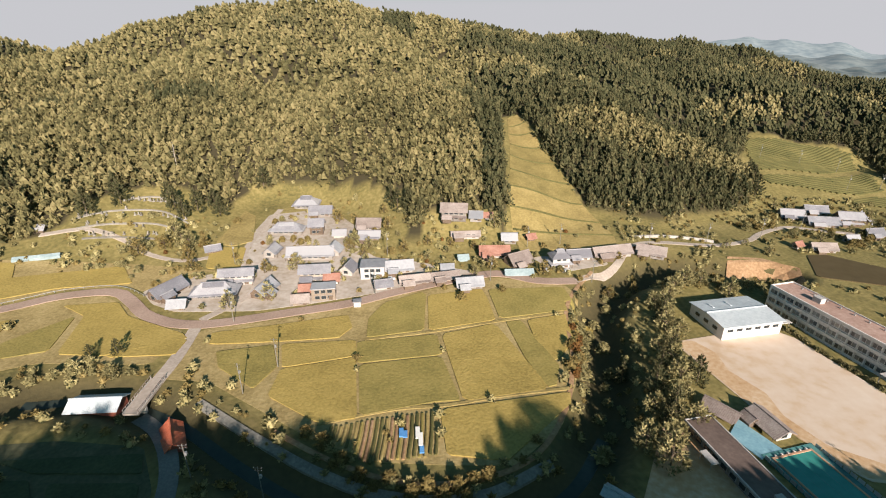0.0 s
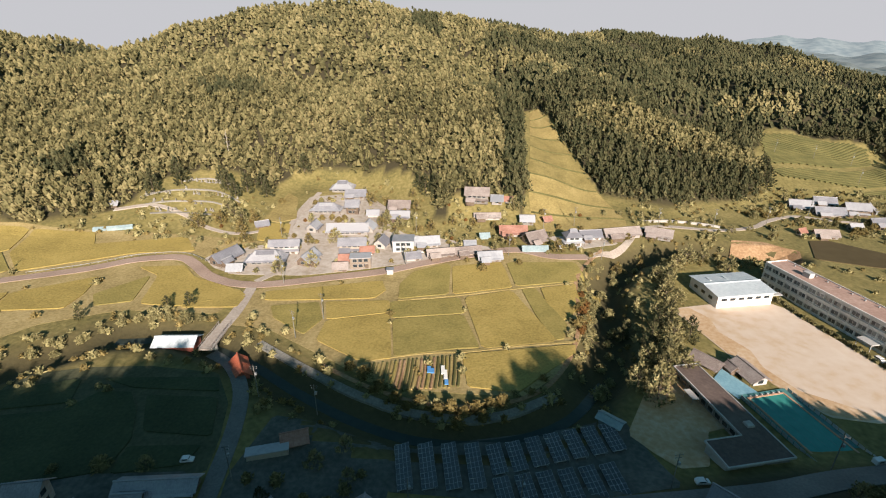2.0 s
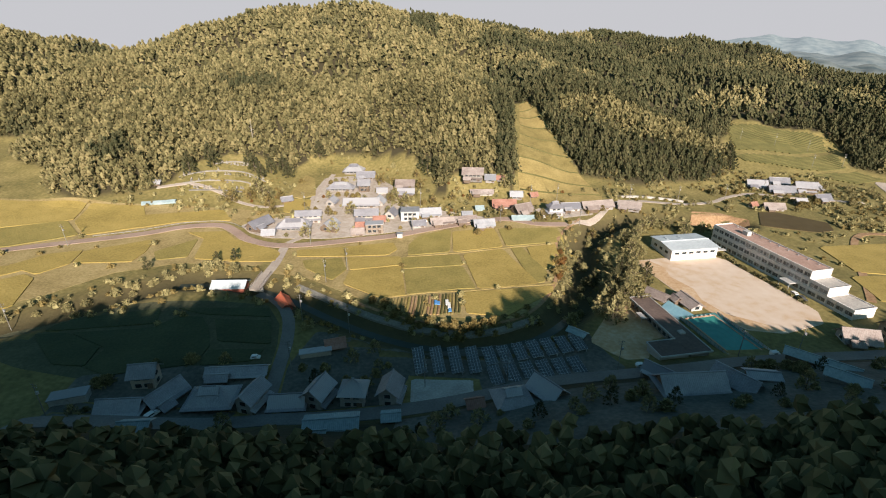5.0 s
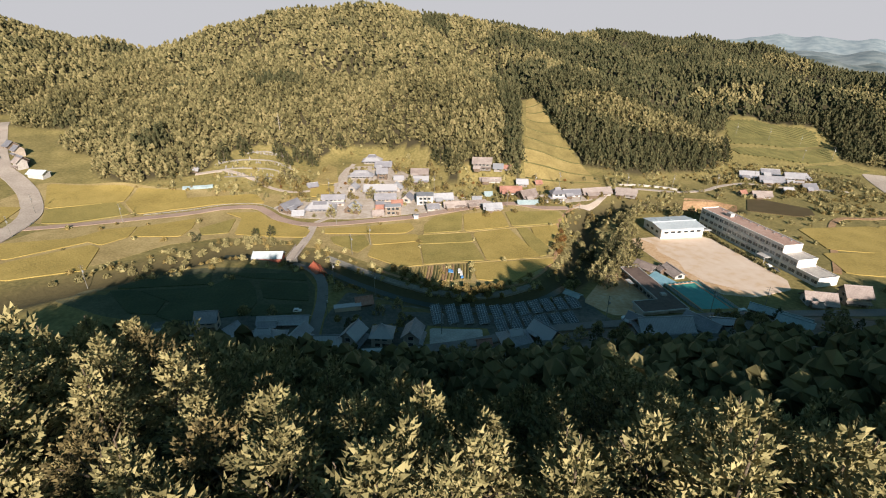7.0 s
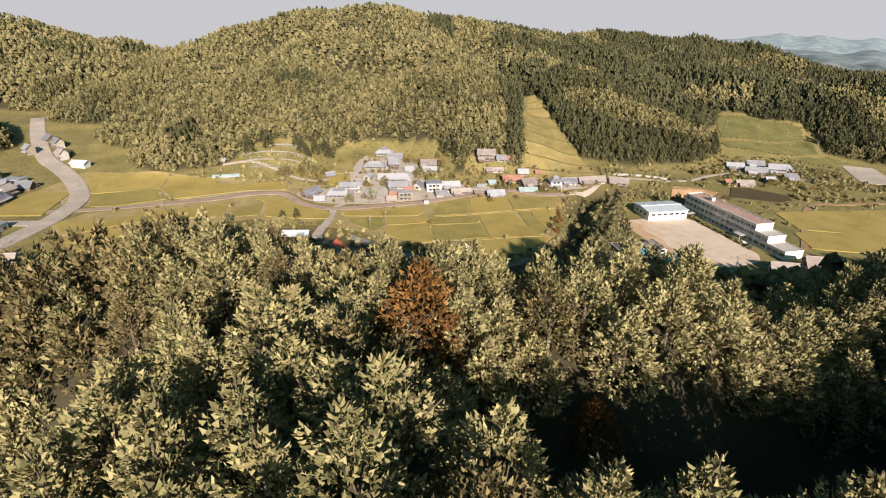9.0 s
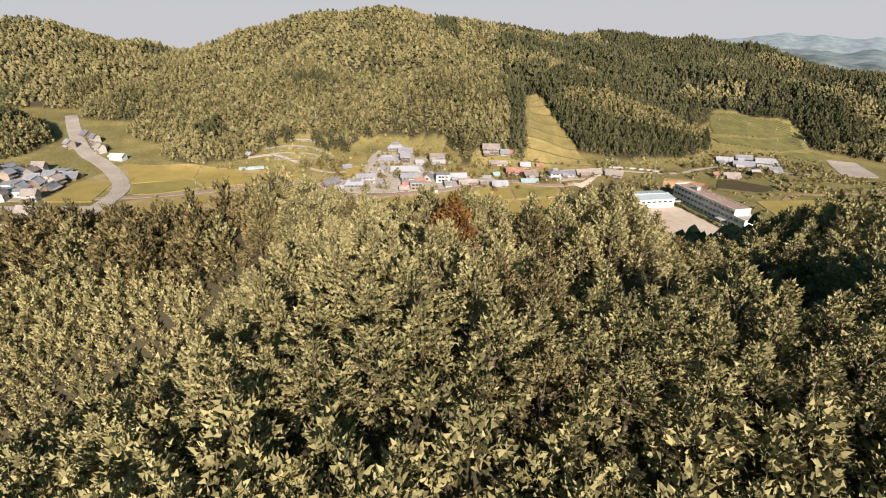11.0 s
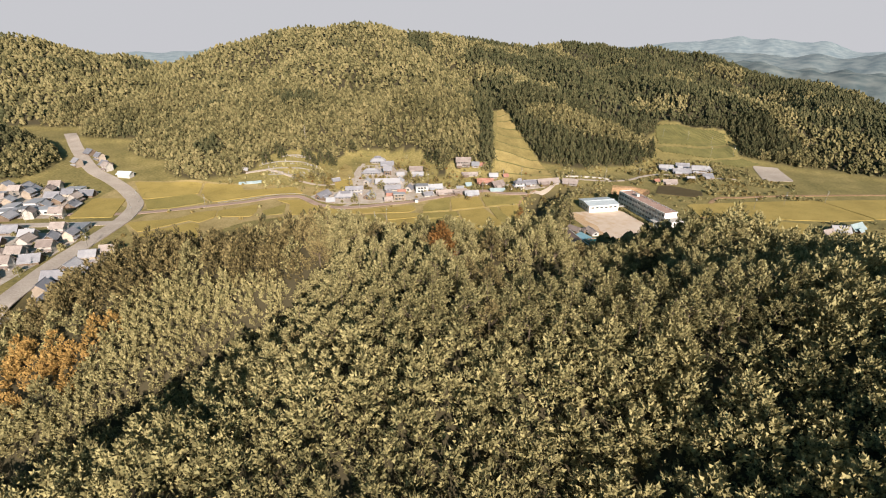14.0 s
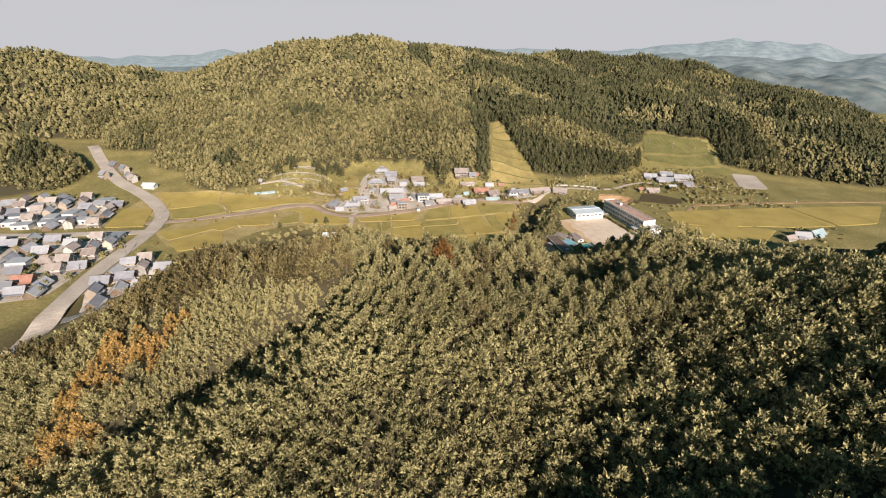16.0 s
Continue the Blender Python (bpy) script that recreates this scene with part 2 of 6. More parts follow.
def plume_crown(seed, tiers, boughs, leaves, p=2.0, base=0.06, wide=0.5, long=0.2, thick=0.06, leaf=0.055, tilt=0.35):
    """A crown, 1 high, of separate plumes: boughs that point out and up, each wrapped in leaf sprays."""
    g = np.random.default_rng(seed)
    V, F = [], []
    lean = g.uniform(-0.05, 0.05, 2)
    lobe = g.uniform(0.8, 1.12, 7)
    for i in range(tiers):
        u = (i + 0.5) / tiers
        z0 = base + (1 - base) * u * 0.97
        r0 = wide * (1 - u ** p) + 0.02
        count = max(3, int(round(boughs * (0.2 + 0.8 * r0 / wide))))
        for j in range(count):
            a = (j + 0.5 * (i % 2) + g.uniform(-0.3, 0.3)) / count * math.tau + 0.4 * i
            r = r0 * lobe[int(a / math.tau * 7) % 7] * g.uniform(0.74, 1.1)
            z = z0 + g.uniform(-0.5, 0.5) / tiers
            out = np.array((math.cos(a), math.sin(a), 0.0))
            d = out + np.array((0, 0, tilt + 1.2 * u * u + g.uniform(-0.2, 0.25))) + g.normal(size=3) * 0.12
            d /= np.linalg.norm(d)
            e = np.cross(d, (0.0, 0.0, 1.0))
            e /= np.linalg.norm(e)
            h = np.cross(e, d)
            tip = out * r + np.array((lean[0] * z, lean[1] * z, z))
            size = g.uniform(0.75, 1.2)
            for m in range(leaves):
                t = 1 - (m + 0.5) / leaves  # 1 at the tip
                b = m * 2.39996 + g.uniform(-0.5, 0.5)
                girth = thick * size * math.sqrt(max(0.05, 1 - t * t * 0.85))
                n = e * math.cos(b) * 1.15 + h * math.sin(b) * 0.85
                c = tip - d * long * size * (1 - t) + n * girth
                v = d * (0.75 + 0.35 * t) + n * 0.55 + g.normal(size=3) * 0.22
                v /= np.linalg.norm(v)
                w_ = np.cross(v, n + 0.5 * d * t + g.normal(size=3) * 0.3)
                w_ /= np.linalg.norm(w_) + 1e-6
                k = leaf * g.uniform(0.75, 1.3)
                w = k * g.uniform(0.34, 0.5)
                q = len(V)
                V += [c - v * k * 0.3 + w_ * w, c + v * k * 0.8, c - v * k * 0.3 - w_ * w]
                F.append((q, q + 1, q + 2))
    return np.array(V), np.array(F)


def cloud_crown(seed, lumps, sides, p=2.2, size=0.2, wide=0.5):
    """A crown seen from afar, 1 high: uneven lumps of foliage set over a dome or cone."""
    g = np.random.default_rng(seed)
    V, F = [], []
    for i in range(lumps):
        u = 0.12 + 0.8 * (i + 0.5) / lumps
        a = i * 2.39996 + g.uniform(-0.3, 0.3)
        rad = 0.62 * wide * (1 - u ** p) * g.uniform(0.7, 1.2)
        r = size * g.uniform(0.85, 1.2) * (1.15 - 0.5 * u)
        c = np.array((rad * math.cos(a), rad * math.sin(a), min(u, 0.98 - r * 0.8)))
        n = len(V)
        V.append(c + (g.uniform(-0.03, 0.03), g.uniform(-0.03, 0.03), r * 1.1))
        for ring, (rz, rr) in enumerate(((0.4, 0.85), (-0.55, 1.0))):
            for k in range(sides):
                t = (k + 0.5 * ring) / sides * math.tau + g.uniform(-0.25, 0.25)
                q = r * rr * g.uniform(0.72, 1.25)
                V.append(c + (q * math.cos(t), q * math.sin(t), r * rz * g.uniform(0.6, 1.4)))
        for k in range(sides):
            a0, a1 = n + 1 + k, n + 1 + (k + 1) % sides
            F += [(n, a0, a1), (a0, a0 + sides, a1 + sides), (a0, a1 + sides, a1)]
    return np.array(V), np.array(F)


def joined(*crowns):
    """Several crown meshes as one."""
    V, F, n = [], [], 0
    for v, f in crowns:
        V.append(v)
        F.append(f + n)
        n += len(v)
    return np.concatenate(V), np.concatenate(F)


def dome_crown(seed, tufts, blades, size, p=1.7, base=0.10, wide=0.5, core=7):
    """A full crown, 1 high: tufts of blades over a rounded cone, round a darker leafy body."""
    g = np.random.default_rng(seed)
    V, F = [], []
    lean = g.uniform(-0.06, 0.06, 2)

    def radius(z):
        return wide * (1 - np.clip((z - base) / (1 - base), 0, 1) ** p)

    wob = g.uniform(0.78, 1.12, 8)
    for i in range(tufts):
        u = ((i + g.random()) / tufts) ** 0.8
        z = base + (1 - base) * u * 0.97
        a = i * 2.39996 + g.uniform(-0.35, 0.35)
        r = radius(z) * wob[int(a / math.tau * 8) % 8] * g.uniform(0.82, 1.08)
        d = np.array((math.cos(a), math.sin(a), 0.0))
        c = d * r + (lean[0] * z, lean[1] * z, z)
        up = d * (1.1 - 0.7 * u) + (0, 0, 0.35 + 0.8 * u)
        up /= np.linalg.norm(up)
        for _ in range(blades):
            v = up + g.normal(size=3) * 0.42
            v /= np.linalg.norm(v)
            s = np.cross(v, g.normal(size=3))
            s /= np.linalg.norm(s)
            k, w = size * g.uniform(0.75, 1.4), size * g.uniform(0.34, 0.55)
            n = len(V)
            V += [c - v * k * 0.3 + s * w, c + v * k * 0.8, c - v * k * 0.2 - s * w]
            F.append((n, n + 1, n + 2))
    if core:
        inner_body(V, F, g, core, base, radius, lean)
    return np.array(V), np.array(F)


def plant(name, crowns, x, y, z, width, height, mat, label, category, parent=None):
    """One body of woodland: crowns set at places, each turned and sized for itself."""
    V, F, n = [], [], 0
    pick = rng.integers(len(crowns), size=len(x))
    for c, (cv, cf) in enumerate(crowns):
        at = np.flatnonzero(pick == c)
        if not len(at):
            continue
        a = rng.uniform(0, math.tau, len(at))[:, None]
        w, h = width[at][:, None], height[at][:, None]
        vx = (cv[:, 0] * np.cos(a) - cv[:, 1] * np.sin(a)) * w + x[at][:, None]
        vy = (cv[:, 0] * np.sin(a) + cv[:, 1] * np.cos(a)) * w + y[at][:, None]
        vz = cv[:, 2] * h + z[at][:, None]
        V.append(np.stack((vx, vy, vz), -1).reshape(-1, 3))
        F.append((cf[None] + (np.arange(len(at)) * len(cv))[:, None, None]).reshape(-1, cf.shape[1]) + n)
        n += len(at) * len(cv)
    ob = new(name, mesh_from(name, np.concatenate(V), np.concatenate(F)))
    ob.data.materials.append(mat)
    return tagged(ob, label, category, kind="stuff")


def scatter(x0, x1, y0, y1, step, jitter=0.45):
    gx, gy = np.meshgrid(np.arange(x0, x1, step), np.arange(y0, y1, step))
    gx = gx + (np.arange(gx.shape[0]) % 2 * 0.5 * step)[:, None]
    return (gx + rng.uniform(-jitter, jitter, gx.shape) * step).ravel(), (gy + rng.uniform(-jitter, jitter, gy.shape) * step).ravel()


CLEAR = [  # open ground among the woods
    [(44, 392), (60, 380), (77, 318), (98, 250), (96, 226), (30, 222), (36, 262)],
    [(-118, 292), (-84, 300), (-40, 284), (-22, 268), (-18, 240), (-40, 200), (-130, 200), (-126, 262)],
    [(-196, 226), (-190, 246), (-156, 268), (-122, 262), (-118, 205), (-170, 205), (-240, 185)],
    [(-12, 252), (30, 256), (32, 215), (-12, 215)],
    [(270, 440), (350, 410), (352, 385), (335, 345), (360, 330), (360, 250), (180, 250), (200, 300), (232, 352)],
    [(-8, -105), (-4, -97), (14, -95), (23, -91), (54, -90), (58, -108), (44, -113), (28, -114.5), (14, -115), (4, -117.5), (-6, -115)],
    [(130, 252), (150, 268), (170, 262), (176, 240), (120, 238)],
]




def gully_side(x, y):
    """Metres beyond (plus) or short of (minus) the gully's line."""
    gx, gy = zip(*GULLY[::-1])
    return y - np.interp(x, gx, gy)


def in_woods(x, y, least=2.5, gaps=True):
    ok = wooded(x, y) > least
    for poly in CLEAR if gaps else CLEAR[:5] + CLEAR[6:]:
        ok &= ~inside(x, y, poly)
    return ok


# ---- ground ----
GRASS = material("rough_grass", [(0.085, 0.078, 0.027), (0.185, 0.155, 0.056), (0.300, 0.240, 0.100)], 1.8, 0.9, bump=0.5, coarse=22)
RICE = material("ripe_rice", [(0.194, 0.147, 0.041), (0.304, 0.231, 0.068), (0.396, 0.298, 0.099)], 0.9, 0.85, bump=0.5, bump_scale=0.35, coarse=17)
RICE_GREEN = material("late_rice", [(0.146, 0.126, 0.038), (0.237, 0.194, 0.059), (0.310, 0.248, 0.084)], 0.9, 0.85, bump=0.5, bump_scale=0.35, coarse=14)
# green rice with the hill's shade put into its colour
RICE_DARK = material("shade_dark_rice", [(0.028, 0.038, 0.017), (0.048, 0.06, 0.027), (0.075, 0.085, 0.04)], 0.9, 0.85, bump=0.5, bump_scale=0.35, coarse=14)
# dark soil, with the hill's shade worked into its colour
YARD = material("shade_dark_yard_soil", [(0.05, 0.055, 0.048), (0.10, 0.10, 0.088), (0.18, 0.165, 0.145)], 1.4, 0.9, bump=0.4, coarse=12)
STUBBLE = material("rice_stubble", [(0.17, 0.13, 0.05), (0.27, 0.21, 0.08), (0.38, 0.30, 0.13)], 1.2, 0.9, bump=0.6, coarse=12)
PINK_ASPHALT = material("faded_asphalt", [(0.22, 0.16, 0.13), (0.30, 0.22, 0.18), (0.38, 0.29, 0.25)], 0.7, 0.9, bump=0.2, coarse=11)
ASPHALT = material("asphalt", [(0.11, 0.108, 0.105), (0.16, 0.155, 0.15), (0.22, 0.21, 0.20)], 0.6, 0.85, bump=0.2, coarse=9)
PALE_ROAD = material("pale_concrete_road", [(0.26, 0.22, 0.19), (0.36, 0.31, 0.27), (0.47, 0.41, 0.36)], 1.0, 0.9, coarse=13)
COURT = material("swept_court", [(0.25, 0.205, 0.155), (0.37, 0.325, 0.285), (0.48, 0.435, 0.40)], 2.2, 0.95, bump=0.2, coarse=16)
DIRT = material("bare_soil", [(0.16, 0.095, 0.05), (0.27, 0.17, 0.095), (0.40, 0.28, 0.17)], 1.3, 0.95, bump=0.4, coarse=14)
WORN = material("worn_orange_earth", [(0.36, 0.215, 0.10), (0.46, 0.32, 0.195), (0.55, 0.44, 0.33)], 1.5, 0.95, bump=0.2, coarse=9)
SAND = material("school_sand", [(0.440, 0.310, 0.190), (0.530, 0.430, 0.345), (0.580, 0.500, 0.430)], 5.0, 0.95, coarse=38, detail=3)
CONCRETE = material("concrete", [(0.26, 0.25, 0.23), (0.38, 0.36, 0.34), (0.50, 0.48, 0.45)], 0.8, 0.9, bump=0.3, coarse=6)
DARK_CONCRETE = material("mossy_concrete", [(0.10, 0.10, 0.09), (0.17, 0.165, 0.15), (0.26, 0.25, 0.22)], 0.8, 0.9, bump=0.4, coarse=6)
WATER = material("river_water", [(0.020, 0.028, 0.026), (0.030, 0.040, 0.035), (0.045, 0.052, 0.042)], 3.0, 0.3, bump=0.25, bump_scale=0.2, spec=0.2)
POND = material("pond_water", [(0.07, 0.052, 0.026), (0.085, 0.065, 0.034), (0.10, 0.078, 0.04)], 5.0, 0.6, bump=0.08, bump_scale=0.1, spec=0.1)
LINE_WHITE = material("road_paint", [(0.62, 0.62, 0.60), (0.72, 0.72, 0.70), (0.8, 0.8, 0.78)], 0.5, 0.7)


def steps(lo, hi, fine, out):
    core = np.arange(lo, hi + fine, fine)
    grow = np.cumsum(fine * 1.16 ** np.arange(1, 40))
    lower, upper = lo - grow, core[-1] + grow
    return np.concatenate((lower[lower > -out][::-1], core, upper[upper < out]))


gx, gy = steps(-440, 440, 5.0, 4600), steps(-240, 480, 5.0, 4600)
gx, gy = [np.sort(np.concatenate((v, (v[:-1] + v[1:])[(v[1:] > lo) & (v[:-1] < hi)] / 2))) for v, lo, hi in ((gx, -180, 90), (gy, 60, 225))]
X, Y = np.meshgrid(gx, gy)
nx, ny = len(gx), len(gy)
i = (np.arange(ny - 1)[:, None] * nx + np.arange(nx - 1)).ravel()
ground = new("ground", mesh_from("ground", np.stack((X, Y, land(X, Y)), -1).reshape(-1, 3), np.stack((i, i + 1, i + nx + 1, i + nx), -1), True))
litter = ground.data.attributes.new("litter", "FLOAT", "POINT")  # leaf litter under the woods
under = np.clip((wooded(X, Y).ravel() - 1.0) / 3, 0, 1) * in_woods(X.ravel(), Y.ravel(), -1e3, False)
rank = 0.85 * np.clip(1.6 - river_gap(X, Y).ravel() / 11, 0, 1)  # rank growth on the river's banks, darkened further to stand for their shade
litter.data.foreach_set("value", np.maximum(under, rank).astype(np.float32))
ground.data.materials.append(GRASS)
gn, gl = GRASS.node_tree.nodes, GRASS.node_tree.links
cover = gn.new("ShaderNodeAttribute")
cover.attribute_name = "litter"
soil = gn.new("ShaderNodeMix")
soil.data_type = "RGBA"
soil.inputs["B"].default_value = (0.045, 0.038, 0.02, 1)
gl.new(cover.outputs["Fac"], soil.inputs["Factor"])
gl.new(gn["Color Ramp"].outputs["Color"], soil.inputs["A"])
gl.new(soil.outputs["Result"], gn["Principled BSDF"].inputs["Base Color"])
tagged(ground, "valley floor and hills of sunlit dry grass and soil", "ground", kind="structure")


def level(x, y):
    return float(land(x, y))


def drape(name, poly, lift, mat, label, category, kind="", group="", cell=6.0, rough=0.0, soften=True, skirt=0.7, flat=None):
    """A sheet over a plot of ground, with an edge that goes down into the soil."""
    pts = [Vector((px, py, 0)) for px, py in poly]
    if soften:
        cut = []
        for a, b in zip(pts, pts[1:] + pts[:1]):
            cut += [a.lerp(b, 0.06), a.lerp(b, 0.94)]
        pts = cut
    bm = bmesh.new()
    bm.faces.new([bm.verts.new(p) for p in pts])
    for axis in (0, 1):
        lo, hi = min(p[axis] for p in pts), max(p[axis] for p in pts)
        for k in range(1, int((hi - lo) / cell) + 1):
            at, no = Vector((0, 0, 0)), Vector((0, 0, 0))
            at[axis], no[axis] = lo + k * cell, 1
            bmesh.ops.bisect_plane(bm, geom=bm.verts[:] + bm.edges[:] + bm.faces[:], plane_co=at, plane_no=no)
    co = np.array([v.co[:2] for v in bm.verts])
    zs = land(co[:, 0], co[:, 1]) if flat is None else np.full(len(co), flat)
    zs = zs + lift + rough * vnoise(co[:, 0] / 2.3, co[:, 1] / 2.3, 9)
    for v, zz in zip(bm.verts, zs):
        v.co.z = zz
    bm.normal_update()
    if bm.faces[:][0].normal.z < 0:
        bmesh.ops.reverse_faces(bm, faces=bm.faces[:])
    edge = [e for e in bm.edges if e.is_boundary]
    out = bmesh.ops.extrude_edge_only(bm, edges=edge)
    for v in out["geom"]:
        if isinstance(v, bmesh.types.BMVert):
            v.co.z -= skirt
    me = bpy.data.meshes.new(name)
    bm.to_mesh(me)
    bm.free()
    me.materials.append(mat)
    return tagged(new(name, me), label, category, group, kind)


def ribbon(name, pts, width, lift, mat, label="", category="", kind="", step=4.0, thick=0.5, parent=None, z=None, shift=0.0, bulge=0.0):
    """A strip that follows a line over the ground: roads, banks, walls, water."""
    line = smooth_line(pts, step)
    n = len(line)
    V = []
    for k, p in enumerate(line):
        d = (line[min(k + 1, n - 1)] - line[max(k - 1, 0)]).normalized()
        s = Vector((d.y, -d.x, 0))
        c = p + s * shift
        a, b = c - s * width / 2, c + s * width / 2
        za, zb = (level(a.x, a.y) + lift, level(b.x, b.y) + lift) if z is None else (z + lift, z + lift)
        if z is None:
            mid = level(c.x, c.y) + lift
            za, zb = max(za, mid - 0.15), max(zb, mid - 0.15)
        V += [(a.x, a.y, za - thick), (a.x, a.y, za), (c.x, c.y, (za + zb) / 2 + bulge), (b.x, b.y, zb), (b.x, b.y, zb - thick)]
    F = []
    for k in range(n - 1):
        for j in range(4):
            q = 5 * k + j
            F.append((q, q + 5, q + 6, q + 1))
    for q in (0, 5 * (n - 1)):
        F += [(q, q + 1, q + 3, q + 4)]
    ob = new(name, mesh_from(name, V, F))
    ob.data.materials.append(mat)
    if parent:
        ob.parent = parent
        ob.matrix_parent_inverse = parent.matrix_world.inverted()
        return ob if not label else tagged(ob, label)
    return tagged(ob, label, category, kind=kind)


# rice fields beyond the river
PLOTS = []
BANK = material("dry_bank_grass", [(0.170, 0.130, 0.050), (0.290, 0.225, 0.100), (0.400, 0.320, 0.160)], 1.1, 0.9, bump=0.5, coarse=11)
drape("field_banks", [(-98, 131), (-78, 130), (-56, 117), (-38, 106), (-18, 98), (2, 97), (20, 97), (36, 112), (46, 134), (53, 158), (60, 188), (56, 196), (24, 203), (-22, 187), (-62, 170), (-94, 160)], 0.06, BANK, "narrow dry grass banks between the rice fields", "grass", kind="structure", cell=4.0)
drape("field_banks_west", [(-100, 158), (-120, 164), (-132, 174), (-144, 180), (-160, 175), (-206, 148), (-240, 128), (-246, 106), (-224, 82), (-206, 78), (-180, 96), (-164, 122), (-140, 136), (-102, 138)], 0.06, BANK, "narrow dry grass banks between the western fields", "grass", kind="structure", cell=4.0)
drape("field_banks_hillside", [(-104, 204), (-140, 206), (-150, 206), (-200, 204), (-296, 200), (-300, 152), (-262, 140), (-236, 136), (-204, 156), (-178, 172), (-162, 183), (-142, 188), (-126, 184), (-118, 200)], 0.06, BANK, "dry grass banks between the fields along the village road", "grass", kind="structure", cell=4.0)


def paddy(poly, mat=RICE, label="ripe golden rice field between low grass banks", grow=1.02, reach=0.45):
    mx, my = sum(p[0] for p in poly) / len(poly), sum(p[1] for p in poly) / len(poly)
    grow = grow + reach / (sum(math.hypot(px - mx, py - my) for px, py in poly) / len(poly))
    poly = [(mx + (px - mx) * grow, my + (py - my) * grow) for px, py in poly]
    PLOTS.append(poly)
    return drape("rice_field", poly, 0.42, mat, label, "rice field", group="rice fields of the valley", rough=0.07, cell=4.0)


CUT = "harvested rice field of dull olive stubble"
paddy([(-29, 158), (-30, 170), (-25, 181), (-10, 189), (-8, 187), (-8, 163)], RICE_GREEN)
paddy([(-6, 187), (17, 192), (19, 185), (21, 170), (-5, 163)])
paddy([(21, 192), (54, 194), (57, 178), (24, 171)], RICE_GREEN)
paddy([(26, 167), (32, 168), (41, 141), (38, 131), (35, 130), (30, 145)], RICE_GREEN, "narrow strip of dark green rice between paths")
paddy([(35, 169), (64, 176), (61, 168), (52, 159), (43, 146), (40, 144), (36, 157)])
paddy([(0, 159), (21, 166), (35, 129), (7, 123)])
paddy([(-32, 154), (-3, 159), (-1, 147), (-30, 142)], RICE_GREEN)
paddy([(-29, 140), (-1, 145), (5, 123), (-4, 122), (-25, 116)], RICE_GREEN)
paddy([(-60, 152), (-34, 155), (-32, 146), (-56, 139)])
paddy([(-56, 137), (-32, 144), (-27, 115), (-38, 113), (-56, 124)])
paddy([(-88, 158), (-40, 172), (-37, 164), (-41, 157), (-86, 151)])
paddy([(-82, 146), (-64, 151), (-59, 139), (-63, 128), (-78, 138)], RICE_GREEN)
paddy([(0, 118), (41, 126), (40, 121), (29, 110), (18, 99), (2, 101)])
# fields west of the bridge road
paddy([(-159, 146), (-146, 164), (-141, 143), (-153, 138)], RICE_GREEN)
paddy([(-142, 165), (-136, 142), (-121, 142), (-98, 154), (-101, 157), (-126, 166), (-135, 175), (-154, 171)])
paddy([(-97, 153), (-97, 144), (-118, 141), (-117, 148)])
paddy([(-195, 188), (-150, 203), (-139, 190), (-166, 184), (-183, 174)])
paddy([(-192, 142), (-168, 160), (-164, 146), (-164, 134), (-188, 129)])
paddy([(-244, 108), (-211, 123), (-205, 118), (-227, 92)])
paddy([(-224, 88), (-201, 114), (-194, 111), (-184, 88), (-210, 73)])
paddy([(-290, 197), (-232, 199), (-226, 178), (-262, 160)])
paddy([(-228, 199), (-198, 201), (-182, 176), (-206, 161), (-222, 176)])
paddy([(-260, 158), (-228, 176), (-210, 160), (-232, 142), (-246, 138)], RICE_GREEN)
paddy([(-300, 155), (-276, 158), (-268, 135), (-262, 118), (-290, 112)])
paddy([(-206, 136), (-194, 142), (-190, 128), (-196, 116), (-214, 122)])
# fields in the hill's shade, which is also put into their dark colours
MEADOW = material("shade_dark_grass", [(0.045, 0.050, 0.027), (0.078, 0.080, 0.045), (0.120, 0.118, 0.070)], 1.2, 0.9, bump=0.4, coarse=10)
drape("shaded_meadow", [(-176, 74), (-150, 92), (-128, 100), (-108, 103), (-84, 102), (-74, 88), (-70, 74), (-68, 62), (-92, 57), (-120, 48), (-150, 52), (-176, 60)], 0.06, MEADOW, "low grass banks between the rice fields, coloured dark for shade", "grass", kind="structure")
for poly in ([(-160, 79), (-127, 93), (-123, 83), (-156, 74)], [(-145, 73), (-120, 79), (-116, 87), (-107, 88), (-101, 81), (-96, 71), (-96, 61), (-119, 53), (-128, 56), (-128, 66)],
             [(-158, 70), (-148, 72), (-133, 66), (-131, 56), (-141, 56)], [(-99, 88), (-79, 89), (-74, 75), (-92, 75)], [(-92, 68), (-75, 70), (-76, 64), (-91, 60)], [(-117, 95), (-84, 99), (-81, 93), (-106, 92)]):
    paddy(poly, RICE_DARK, "green rice field, darkened in colour for the hill's shade", 1.05, 0.9)
# fields by the school and down the valley
paddy([(199, 180), (250, 190), (262, 148), (238, 145), (197, 149)])
paddy([(252, 190), (327, 202), (340, 153), (300, 147), (264, 148)])
paddy([(330, 202), (431, 214), (384, 162), (344, 154)])
paddy([(190, 143), (236, 147), (276, 138), (250, 112), (186, 118)])
paddy([(-116, 268), (-108, 262), (-100, 234), (-108, 228), (-117, 230)], STUBBLE, "strip of dry yellow grass field by the houses")
paddy([(-117, 224), (-101, 226), (-97, 207), (-112, 206)], RICE)
drape("pond", [(197, 238), (209, 240), (232, 222), (226, 208), (213, 204), (184, 212)], 0.35, POND, "still brown farm pond with dry banks", "pond", cell=9)
